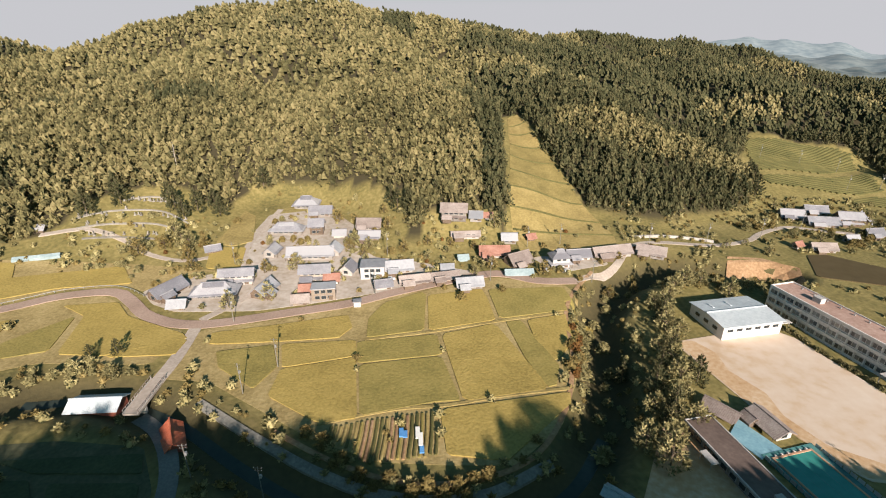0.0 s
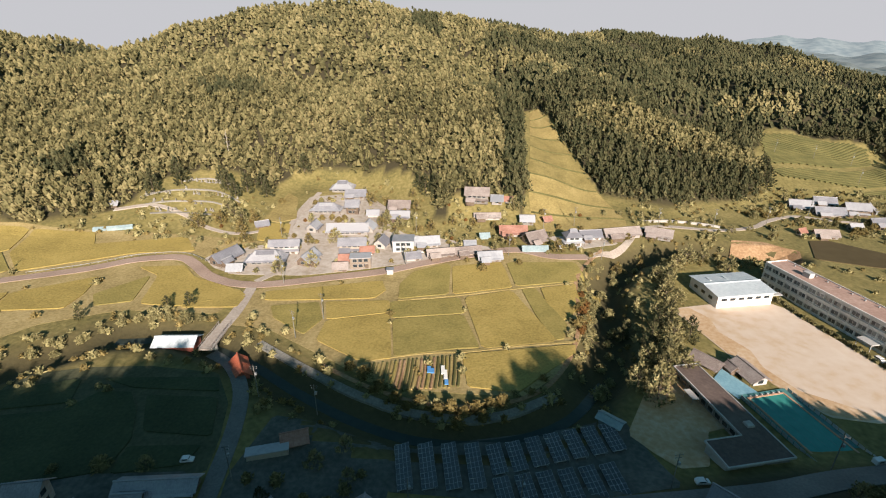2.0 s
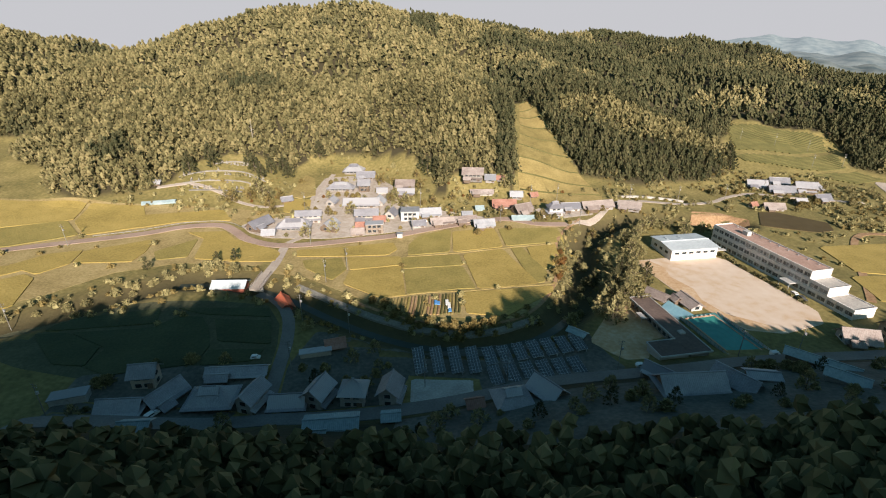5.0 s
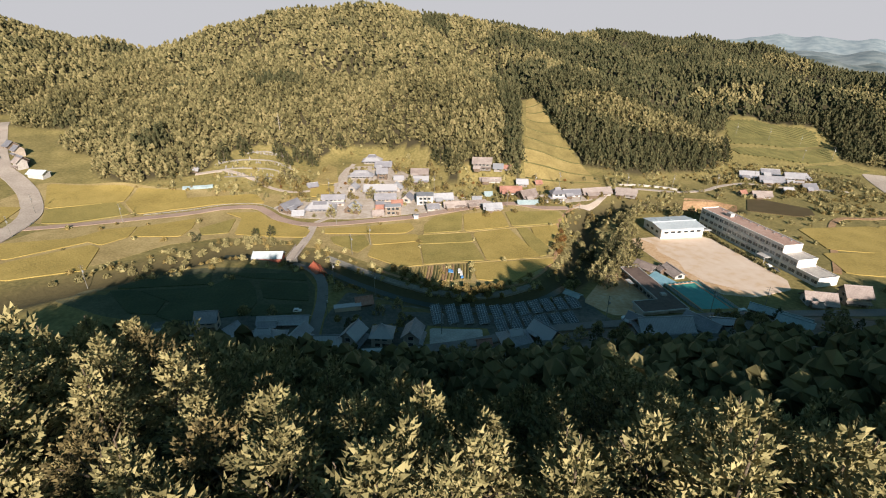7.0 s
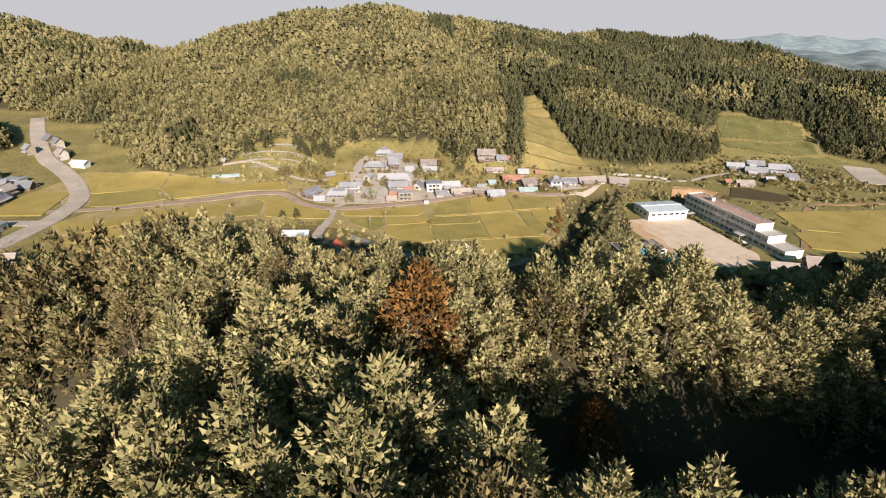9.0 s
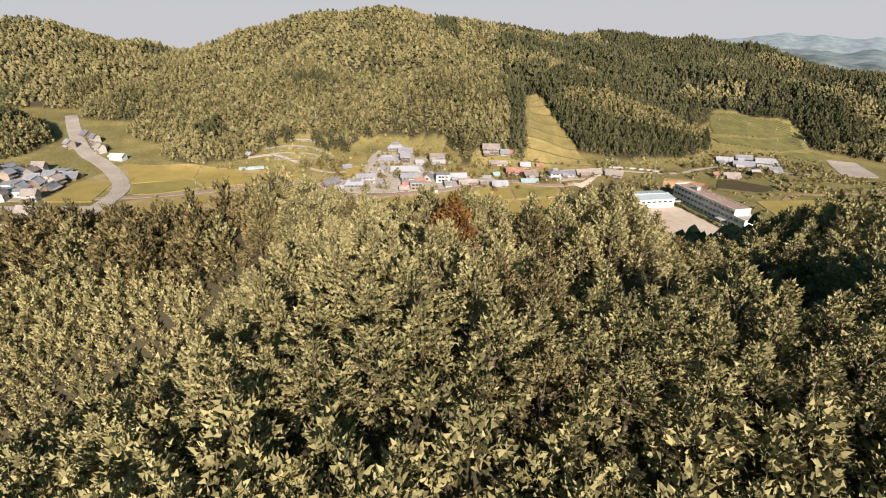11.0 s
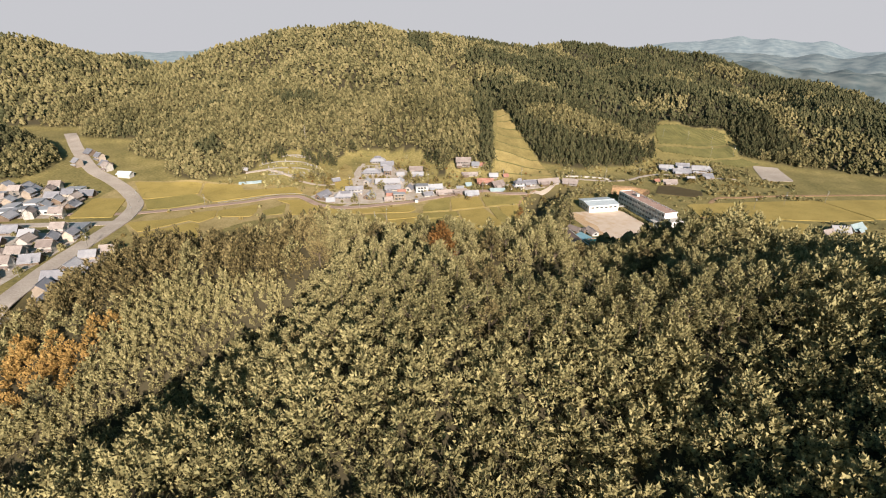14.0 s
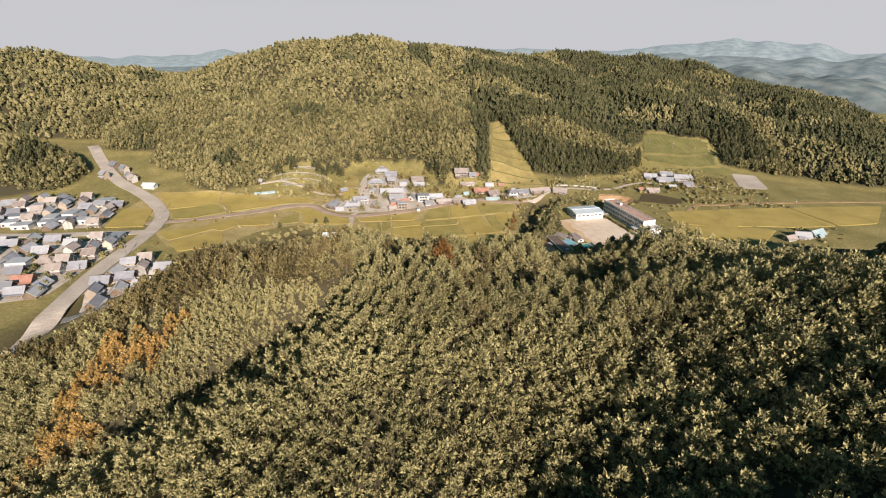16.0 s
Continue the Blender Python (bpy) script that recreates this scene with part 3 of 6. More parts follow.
drape("school_ground", [(88, 155), (108, 160), (131, 164), (137, 158), (150, 108), (146, 98), (126, 90), (112, 92), (98, 118)], 0.2, SAND, "pale sandy school sports ground with brown worn edges", "sports ground", kind="structure")
drape("worn_earth", [(89, 154), (93, 140), (98, 119), (104, 106), (112, 93), (122, 91), (128, 92), (120, 98), (110, 104), (105, 116), (106, 126), (100, 138), (101, 148), (96, 156)], 0.23, WORN, "orange worn earth along the sports ground's edge", "bare earth", kind="structure", cell=3.0)
drape("nursery_yard", [(66, 112), (74, 112), (78, 86), (72, 84), (66, 70), (58, 69), (48, 82)], 0.18, WORN, "brown earth play yard beside the flat-roofed building", "yard", kind="structure")
drape("bare_earth_lot", [(150, 232), (168, 232), (182, 222), (178, 210), (158, 214), (146, 222)], 0.2, DIRT, "orange bare earth lot behind the gym", "yard", kind="structure")
drape("gravel_lot", [(339, 326), (366, 322), (350, 268), (318, 268)], 0.3, PALE_ROAD, "pale levelled gravel lot at the wood's edge", "yard", kind="structure")
drape("concrete_lot", [(-18, 57), (3, 57), (3, 48), (-17, 44)], 0.15, CONCRETE, "worn concrete parking lot by the road", "parking lot", kind="structure")
drape("village_court", [(-130, 184), (-122, 176), (-110, 171), (-78, 174), (-58, 180), (-24, 191), (12, 200), (14, 208), (-14, 217), (-34, 220), (-50, 236), (-50, 256), (-60, 268), (-80, 274), (-101, 266), (-103, 240), (-98, 226), (-104, 202), (-124, 194)], 0.12, COURT, "pale swept gravel and concrete between the village houses", "yard", kind="structure")
drape("house_court", [(44, 222), (80, 226), (82, 216), (56, 207)], 0.13, COURT, "pale concrete court of the white house", "yard", kind="structure")

# dark sheets laid where the hill's shade falls round the houses
drape("yard_west", [(-128, 50), (-104, 58), (-72, 62), (-69, 40), (-72, 32), (-92, 32), (-124, 26)], 0.08, YARD, "dark trodden yards between the houses, colour deepened for shade", "yard", kind="structure")
drape("yard_lane", [(-62, 62), (-58, 84), (-40, 82), (-20, 76), (-19, 58), (-22, 44), (-58, 38)], 0.08, YARD, "dark garden ground behind the houses, colour deepened for shade", "yard", kind="structure")
drape("yard_solar", [(-20, 59), (-20, 75), (0, 80), (48, 90), (56, 62), (30, 57), (6, 50), (5, 58)], 0.08, YARD, "dark weedy ground under the solar field, colour deepened for shade", "yard", kind="structure")
drape("yard_east", [(-20, 34), (20, 44), (60, 50), (110, 60), (150, 70), (160, 40), (100, 14), (20, 12), (-20, 20)], 0.08, YARD, "dark gardens below the main road, colour deepened for shade", "yard", kind="structure")

drape("town_court", [(-400, 72), (-320, 76), (-262, 88), (-256, 70), (-254, 0), (-300, -22), (-400, 20)], 0.1, COURT, "pale concrete yards between the town houses", "yard", kind="structure")
drape("town_court_north", [(-398, 104), (-398, 150), (-372, 164), (-338, 172), (-312, 156), (-300, 110), (-350, 102)], 0.1, COURT, "pale concrete yards between the town houses", "yard", kind="structure")
drape("town_court_east", [(-236, 12), (-230, 56), (-206, 54), (-212, 8), (-226, -12)], 0.1, COURT, "pale concrete yards beside the highway", "yard", kind="structure")
# roads
ribbon("road_village", [(-300, 118), (-252, 128), (-205, 152), (-177, 167), (-161, 178), (-142, 183), (-131, 177), (-118, 167), (-97, 163), (-62, 174), (-40, 181), (-21, 190), (4, 200), (26, 206), (44, 200), (62, 200)], 5.4, 0.22, PINK_ASPHALT, "narrow faded reddish asphalt village road", "road", "structure")
ribbon("road_bridge_north", [(-97, 162), (-95, 142), (-95, 129)], 4.6, 0.2, PALE_ROAD, "short pale road from the bridge to the village", "road", "structure")
ribbon("road_bridge_south", [(-94, 116), (-86, 111), (-77, 101), (-71, 90), (-67, 75), (-65, 62), (-63, 48), (-61, 36)], 4.8, 0.2, ASPHALT, "grey lane between dark rice fields", "road", "structure")
ribbon("road_main", [(-230, -20), (-190, 2), (-150, 14), (-115, 23), (-89, 28), (-60, 33), (-39, 36), (-18, 40), (6, 46), (23, 51), (40, 54), (57, 56), (75, 58), (96, 64), (116, 68), (140, 73), (190, 82), (300, 92)], 6.6, 0.22, ASPHALT, "two-lane asphalt road with white edge lines", "road", "structure")
ribbon("road_line", [(-59, 36.6), (-39, 39.2), (-18, 43.2), (6, 49.2), (23, 54.2), (40, 57.2), (57, 59.1), (75, 61.2), (96, 67), (116, 71), (140, 76)], 0.42, 0.36, LINE_WHITE, "white painted edge line", "road marking", "structure", thick=0.02)
ribbon("road_line_west", [(-150, 17.2), (-115, 26), (-89, 31), (-68, 34.8)], 0.42, 0.36, LINE_WHITE, "white painted edge line", "road marking", "structure", thick=0.02)
ribbon("road_highway", [(-440, 330), (-390, 270), (-345, 222), (-315, 200), (-288, 178), (-262, 148), (-252, 118), (-249, 90), (-246, 40), (-237, -14), (-226, -70)], 11.5, 0.35, PALE_ROAD, "wide pale highway curving along the valley", "road", "structure")
ribbon("road_town", [(-251, 107), (-299, 96), (-340, 88), (-420, 80)], 8.0, 0.3, PALE_ROAD, "pale town street off the highway", "road", "structure")
ribbon("road_hamlet", [(62, 200), (84, 214), (100, 236), (118, 244), (150, 246), (175, 256), (192, 270), (216, 282), (240, 276), (290, 270)], 3.4, 0.25, PALE_ROAD, "narrow pale lane along the wood's edge", "road", "structure")
ribbon("road_valley", [(180, 118), (230, 196), (262, 206), (300, 214), (400, 226), (520, 232)], 3.6, 0.3, DIRT, "earth track between the fields", "road", "structure")
ribbon("road_temple", [(-97, 166), (-84, 188), (-92, 206), (-100, 224), (-99, 250), (-97, 274)], 3.2, 0.2, PALE_ROAD, "pale lane up to the temple", "road", "structure")
ribbon("road_graves", [(-100, 226), (-122, 212), (-142, 214), (-158, 222), (-178, 226), (-200, 222)], 2.6, 0.2, PALE_ROAD, "pale path along the grave terraces", "road", "structure")
ribbon("field_path", [(-30, 156), (-6, 161), (22, 168.5), (58, 177)], 1.3, 0.32, STUBBLE, "grass path between the rice fields", "path", "structure")
ribbon("field_path_south", [(-38, 112), (-15, 118.5), (2, 120.5), (20, 125), (42, 128.5)], 1.3, 0.32, STUBBLE, "grass path between the rice fields", "path", "structure")
ribbon("river", RIVER[5:14], 3.6, 0.12, WATER, "dark slow river in a cut bed", "river", "structure", step=3.0, thick=0.3)
ribbon("river_wall", RIVER[7:13], 2.6, 0.35, DARK_CONCRETE, "sloping mossy concrete river bank", "river bank", "structure", step=3.0, shift=-8.2, thick=1.4)
ribbon("river_path", RIVER[8:17], 1.6, 0.25, DIRT, "earth path along the river bank", "path", "structure", step=3.0, shift=-12.5)


# ---- far hills ----
# aerial haze put into the hills themselves as bluish colour and emission
HAZE = bpy.data.materials.new("hazy_distance")
HAZE.use_nodes = True
hn, hl = HAZE.node_tree.nodes, HAZE.node_tree.links
ht = hn.new("ShaderNodeTexNoise")
ht.inputs["Scale"].default_value = 0.02
ht.inputs["Detail"].default_value = 6
hg = hn.new("ShaderNodeNewGeometry")
hl.new(hg.outputs["Position"], ht.inputs["Vector"])
hr = hn.new("ShaderNodeValToRGB")
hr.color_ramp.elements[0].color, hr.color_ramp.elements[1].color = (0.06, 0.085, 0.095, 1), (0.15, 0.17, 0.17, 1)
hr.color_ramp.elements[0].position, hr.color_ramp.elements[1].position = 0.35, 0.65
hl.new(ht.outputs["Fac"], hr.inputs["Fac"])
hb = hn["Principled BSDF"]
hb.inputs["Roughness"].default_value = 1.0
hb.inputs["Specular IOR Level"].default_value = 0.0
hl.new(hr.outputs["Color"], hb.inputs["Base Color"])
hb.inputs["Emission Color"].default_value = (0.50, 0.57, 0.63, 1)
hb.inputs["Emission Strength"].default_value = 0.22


def range_of_hills(name, r, high, seed, glow):
    a = np.radians(np.arange(-64, 64.1, 0.4))[:, None]
    t = np.linspace(0, 1, 9)[None]
    rr = r * (1 + 0.28 * t)
    crest = high * (0.62 + 0.42 * vnoise(a * 7, a * 0, seed) + 0.16 * vnoise(a * 23, a * 0, seed + 1) + 0.05 * vnoise(a * 70, a * 0, seed + 2))
    crest = crest * (0.75 + 0.45 * (a > 0.3) * np.clip((a - 0.3) * 4, 0, 1) + 0.2 * np.clip((-a - 0.3) * 3, 0, 1))
    z = -40 + (crest + 40) * np.sin(np.clip(t * 1.4, 0, 1) * math.pi / 2) * (1 + 0.10 * vnoise(a * 40, t * 5, seed + 5))
    x, y = rr * np.sin(a), rr * np.cos(a)
    m, n = z.shape
    i = (np.arange(m - 1)[:, None] * n + np.arange(n - 1)).ravel()
    ob = new(name, mesh_from(name, np.stack((x, y, z), -1).reshape(-1, 3), np.stack((i, i + n, i + n + 1, i + 1), -1), True))
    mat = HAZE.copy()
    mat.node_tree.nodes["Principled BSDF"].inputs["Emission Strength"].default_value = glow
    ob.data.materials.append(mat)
    return tagged(ob, "distant blue wooded mountains in haze", "mountains", kind="structure")


# the last number is the painted haze glow, stronger with distance
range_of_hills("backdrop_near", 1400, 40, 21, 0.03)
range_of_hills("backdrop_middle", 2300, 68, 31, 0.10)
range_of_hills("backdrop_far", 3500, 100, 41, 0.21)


# ---- building kit ----
TILE = material("grey_roof_tiles", [(0.155, 0.155, 0.178), (0.235, 0.235, 0.262), (0.32, 0.32, 0.345)], 0.5, 0.42, bump=0.4, coarse=4, random_tint=0.6, spec=0.9)
TILE_BROWN = material("brown_roof_tiles", [(0.160, 0.130, 0.120), (0.250, 0.212, 0.198), (0.340, 0.298, 0.282)], 0.5, 0.6, bump=0.4, coarse=4, random_tint=0.3)
TIN_RED = material("red_tin_roof", [(0.20, 0.095, 0.07), (0.29, 0.15, 0.115), (0.38, 0.22, 0.18)], 0.8, 0.5, coarse=5)
TIN_RUST = material("rust_red_tin_roof", [(0.28, 0.07, 0.04), (0.40, 0.11, 0.06), (0.50, 0.17, 0.10)], 0.8, 0.55, coarse=4)
TIN_BLUE = material("blue_tin_roof", [(0.170, 0.230, 0.250), (0.250, 0.320, 0.345), (0.340, 0.410, 0.440)], 0.8, 0.45, coarse=5)
TIN_WHITE = material("white_tin_roof", [(0.360, 0.410, 0.450), (0.460, 0.510, 0.550), (0.560, 0.600, 0.630)], 1.2, 0.4, coarse=7, spec=0.5)
TIN_PALE = material("pale_tin_roof", [(0.20, 0.21, 0.235), (0.27, 0.28, 0.31), (0.35, 0.36, 0.39)], 1.2, 0.45, coarse=5, spec=0.5, random_tint=0.5)
PLASTER = material("white_plaster", [(0.18, 0.165, 0.15), (0.28, 0.26, 0.245), (0.39, 0.37, 0.35)], 0.9, 0.9, coarse=4, random_tint=0.5)
CREAM = material("cream_siding", [(0.22, 0.18, 0.145), (0.31, 0.26, 0.215), (0.41, 0.355, 0.30)], 0.9, 0.9, coarse=4, random_tint=0.5)
WOOD = material("dark_weathered_boards", [(0.07, 0.05, 0.036), (0.13, 0.095, 0.07), (0.21, 0.16, 0.12)], 0.35, 0.85, bump=0.4, coarse=3)
RED_WALL = material("red_board_wall", [(0.22, 0.06, 0.04), (0.32, 0.10, 0.07), (0.40, 0.15, 0.10)], 0.4, 0.8, coarse=3)
GLASS = material("window_glass", [(0.02, 0.026, 0.03), (0.03, 0.037, 0.042), (0.045, 0.052, 0.058)], 0.8, 0.12, spec=0.6)
METAL = material("galvanised_steel", [(0.30, 0.31, 0.32), (0.40, 0.41, 0.42), (0.50, 0.51, 0.52)], 0.4, 0.45, metal=0.6)
STEEL_DARK = material("dark_steel", [(0.05, 0.05, 0.055), (0.08, 0.08, 0.085), (0.11, 0.11, 0.115)], 0.4, 0.5, metal=0.3)
ROOF_RUST = material("rusty_flat_roof", [(0.24, 0.15, 0.12), (0.36, 0.24, 0.20), (0.47, 0.34, 0.29)], 1.2, 0.9, coarse=8)
ROOF_DARK = material("dark_flat_roof", [(0.075, 0.055, 0.05), (0.115, 0.085, 0.075), (0.16, 0.12, 0.105)], 1.0, 0.85, coarse=8)
WHITE = material("white_paint", [(0.32, 0.31, 0.31), (0.42, 0.415, 0.41), (0.52, 0.52, 0.515)], 0.7, 0.6, coarse=4)
TEAL = material("teal_pool_deck", [(0.04, 0.14, 0.14), (0.07, 0.20, 0.20), (0.11, 0.26, 0.25)], 0.8, 0.8, coarse=5)
POOL = material("pool_water", [(0.030, 0.190, 0.170), (0.045, 0.240, 0.210), (0.065, 0.280, 0.250)], 2.5, 0.15, bump=0.1, bump_scale=0.05, spec=0.4)
ORANGE = material("orange_coping", [(0.34, 0.19, 0.12), (0.43, 0.26, 0.17), (0.52, 0.33, 0.23)], 0.7, 0.8)
BLUE_DECK = material("blue_deck", [(0.12, 0.25, 0.34), (0.18, 0.34, 0.42), (0.26, 0.43, 0.50)], 0.9, 0.7, coarse=5)
PANEL = material("solar_cells", [(0.06, 0.063, 0.068), (0.08, 0.083, 0.09), (0.10, 0.105, 0.11)], 0.6, 0.2, spec=0.5)
STONE = material("grey_stone", [(0.14, 0.13, 0.115), (0.22, 0.205, 0.18), (0.32, 0.295, 0.265)], 0.5, 0.9, bump=0.4, coarse=4, random_tint=0.4)
RUBBER = material("black_rubber", [(0.012, 0.012, 0.012), (0.02, 0.02, 0.02), (0.03, 0.03, 0.03)], 0.2, 0.9)
CAR_WHITE = material("white_car_paint", [(0.66, 0.66, 0.67), (0.72, 0.72, 0.73), (0.78, 0.78, 0.79)], 2.0, 0.25, spec=0.6)
CAR_DARK = material("dark_car_paint", [(0.05, 0.055, 0.06), (0.07, 0.075, 0.08), (0.09, 0.095, 0.10)], 2.0, 0.25, spec=0.6)
BLUE_SHEET = material("blue_sheet", [(0.05, 0.16, 0.42), (0.09, 0.26, 0.55), (0.15, 0.36, 0.65)], 0.5, 0.5)

BOXES = {}


def box_data(name, sx, sy, sz, mat):
    """A box mesh on its base, with slightly narrowed top edges; alike boxes share one mesh."""
    key = (name, round(sx, 2), round(sy, 2), round(sz, 2), mat.name)
    if key not in BOXES:
        c = min(0.03, 0.2 * min(sx, sy, sz))
        x, y = sx / 2, sy / 2
        V = [(-x, -y, 0), (x, -y, 0), (x, y, 0), (-x, y, 0), (-x, -y, sz - c), (x, -y, sz - c), (x, y, sz - c), (-x, y, sz - c),
             (-x + c, -y + c, sz), (x - c, -y + c, sz), (x - c, y - c, sz), (-x + c, y - c, sz)]
        F = [(0, 3, 2, 1), (8, 9, 10, 11)] + [(a, (a + 1) % 4, 4 + (a + 1) % 4, 4 + a) for a in range(4)] + [(4 + a, 4 + (a + 1) % 4, 8 + (a + 1) % 4, 8 + a) for a in range(4)]
        me = mesh_from(name, V, F)
        me.materials.append(mat)
        BOXES[key] = me
    return BOXES[key]


def thing(name, x, y, turn, label, category, group="", z=None):
    ob = new(name)
    ob.empty_display_size = 0.5
    ob.matrix_world = pose(x, y, level(x, y) if z is None else z, 0, 0, turn)
    return tagged(ob, label, category, group)


def box(name, size, at, mat, parent, turn=0, label=""):
    ob = new(name, box_data(name, *size, mat))
    ob.parent = parent
    ob.matrix_basis = pose(*at, 0, 0, turn)
    return tagged(ob, label)


def mesh_part(name, V, F, mat, parent, at=(0, 0, 0), turn=0, label=""):
    """Faces may have three, four or more corners."""
    me = bpy.data.meshes.new(name)
    me.from_pydata([tuple(v) for v in V], [], F)
    me.update()
    me.materials.append(mat)
    ob = new(name, me)
    ob.parent = parent
    ob.matrix_basis = pose(*at, 0, 0, turn)
    return tagged(ob, label)


def ribbed(p0, p1, q0, q1, thick=0.16, pitch=0.55, rib=0.07):
    """A roof slope between eave p0-p1 and ridge q0-q1, with ribs running up it and a thick edge."""
    p0, p1, q0, q1 = (Vector(v) for v in (p0, p1, q0, q1))
    n = max(2, int((p1 - p0).length / pitch)) * 2
    V, F = [], []
    for k in range(n + 1):
        t = k / n
        lift = Vector((0, 0, rib if k % 2 else 0))
        a, b = p0.lerp(p1, t), q0.lerp(q1, t)
        V += [a + lift, b + lift, a - Vector((0, 0, thick)), b - Vector((0, 0, thick))]
    for k in range(n):
        i = 4 * k
        F += [(i, i + 4, i + 5, i + 1), (i + 2, i + 3, i + 7, i + 6), (i, i + 2, i + 6, i + 4), (i + 1, i + 5, i + 7, i + 3)]
    F += [(0, 1, 3, 2), (4 * n, 4 * n + 2, 4 * n + 3, 4 * n + 1)]
    return V, F


def merged(*bits):
    V, F = [], []
    for v, f in bits:
        n = len(V)
        V += list(v)
        F += [tuple(j + n for j in q) for q in f]
    return V, F


def gable_roof(parent, w, d, z, rise, mat, over=1.0, at=(0, 0), name="roof", label=""):
    x, y = w / 2 + over, d / 2 + over
    top = z + rise
    low = z - over * rise / (d / 2)
    V, F = merged(ribbed((-x, -y, low), (x, -y, low), (-x, 0, top), (x, 0, top)), ribbed((x, y, low), (-x, y, low), (x, 0, top), (-x, 0, top)))
    ob = mesh_part(name, V, F, mat, parent, (*at, 0), 0, label)
    rc = new("ridge_cap", box_data("ridge_cap", 2 * x + 0.1, 0.42, 0.34, mat))
    rc.parent = ob
    rc.matrix_basis = pose(0, 0, top - 0.02)
    return ob


def hip_roof(parent, w, d, z, rise, mat, over=0.8, inset=None, at=(0, 0), gablet=0.0, name="roof"):
    """A hipped roof; with gablet the ridge runs on to small gables, in the old farmhouse way."""
    x, y = w / 2 + over, d / 2 + over
    top, low = z + rise, z - over * rise / (d / 2)
    r = max(0.2, w / 2 - (inset if inset is not None else d / 2))
    V, F = merged(ribbed((-x, -y, low), (x, -y, low), (-r, 0, top), (r, 0, top)), ribbed((x, y, low), (-x, y, low), (r, 0, top), (-r, 0, top)),
                  ribbed((x, -y, low), (x, y, low), (r, 0, top), (r, 0, top)), ribbed((-x, y, low), (-x, -y, low), (-r, 0, top), (-r, 0, top)))
    ob = mesh_part(name, V, F, mat, parent, (*at, 0))
    rc = new("ridge_cap", box_data("ridge_cap", 2 * r + 0.5, 0.45, 0.42, mat))
    rc.parent = ob
    rc.matrix_basis = pose(0, 0, top - 0.03)
    if gablet:
        g = w * gablet / 2
        gy, gz = d * 0.24, top - rise * 0.42
        V, F = merged(ribbed((-g, -gy - 0.3, gz), (g, -gy - 0.3, gz), (-g, 0, top + 0.2), (g, 0, top + 0.2)), ribbed((g, gy + 0.3, gz), (-g, gy + 0.3, gz), (g, 0, top + 0.2), (-g, 0, top + 0.2)),
                      ([(-g + 0.4, -gy, gz), (-g + 0.4, gy, gz), (-g + 0.4, 0, top + 0.1)], [(0, 1, 2)]), ([(g - 0.4, -gy, gz), (g - 0.4, gy, gz), (g - 0.4, 0, top + 0.1)], [(0, 2, 1)]))
        mesh_part("upper_roof", V, F, mat, ob)
    return ob


def gable_walls(parent, w, d, h, rise, mat):
    x, y = w / 2, d / 2
    k = max(0.1, rise - 0.25)
    V = [(-x, -y, -0.6), (x, -y, -0.6), (x, y, -0.6), (-x, y, -0.6), (-x, -y, h), (x, -y, h), (x, y, h), (-x, y, h), (-x, 0, h + k), (x, 0, h + k)]
    F = [(0, 3, 2, 1), (0, 1, 5, 4), (2, 3, 7, 6), (1, 2, 6, 9, 5), (3, 0, 4, 8, 7), (4, 5, 9, 8), (6, 7, 8, 9)]
    return mesh_part("wall", V, F, mat, parent)


def windows(parent, w, d, h, storeys, step=3.1, ends=True, size=(1.9, 1.45), start=0.6):
    """Windows with frames along the long sides and one in each end."""
    for s in range(storeys):
        z = start + s * 2.75
        n = max(1, int((w - 1.2) / step))
        spots = [((k - (n - 1) / 2) * step, -d / 2 - 0.02, 0) for k in range(n)] + [((k - (n - 1) / 2) * step, d / 2 + 0.02, 0) for k in range(n)]
        if ends:
            spots += [(w / 2 + 0.02, 0, 90), (-w / 2 - 0.02, 0, 90)]
        for x, y, a in spots:
            f = box("window", (size[0] + 0.16, 0.10, size[1] + 0.16), (x, y, z), METAL, parent, a)
            box("pane", (size[0], 0.13, size[1]), (0, 0, 0.08), GLASS, f)


HOUSES = []


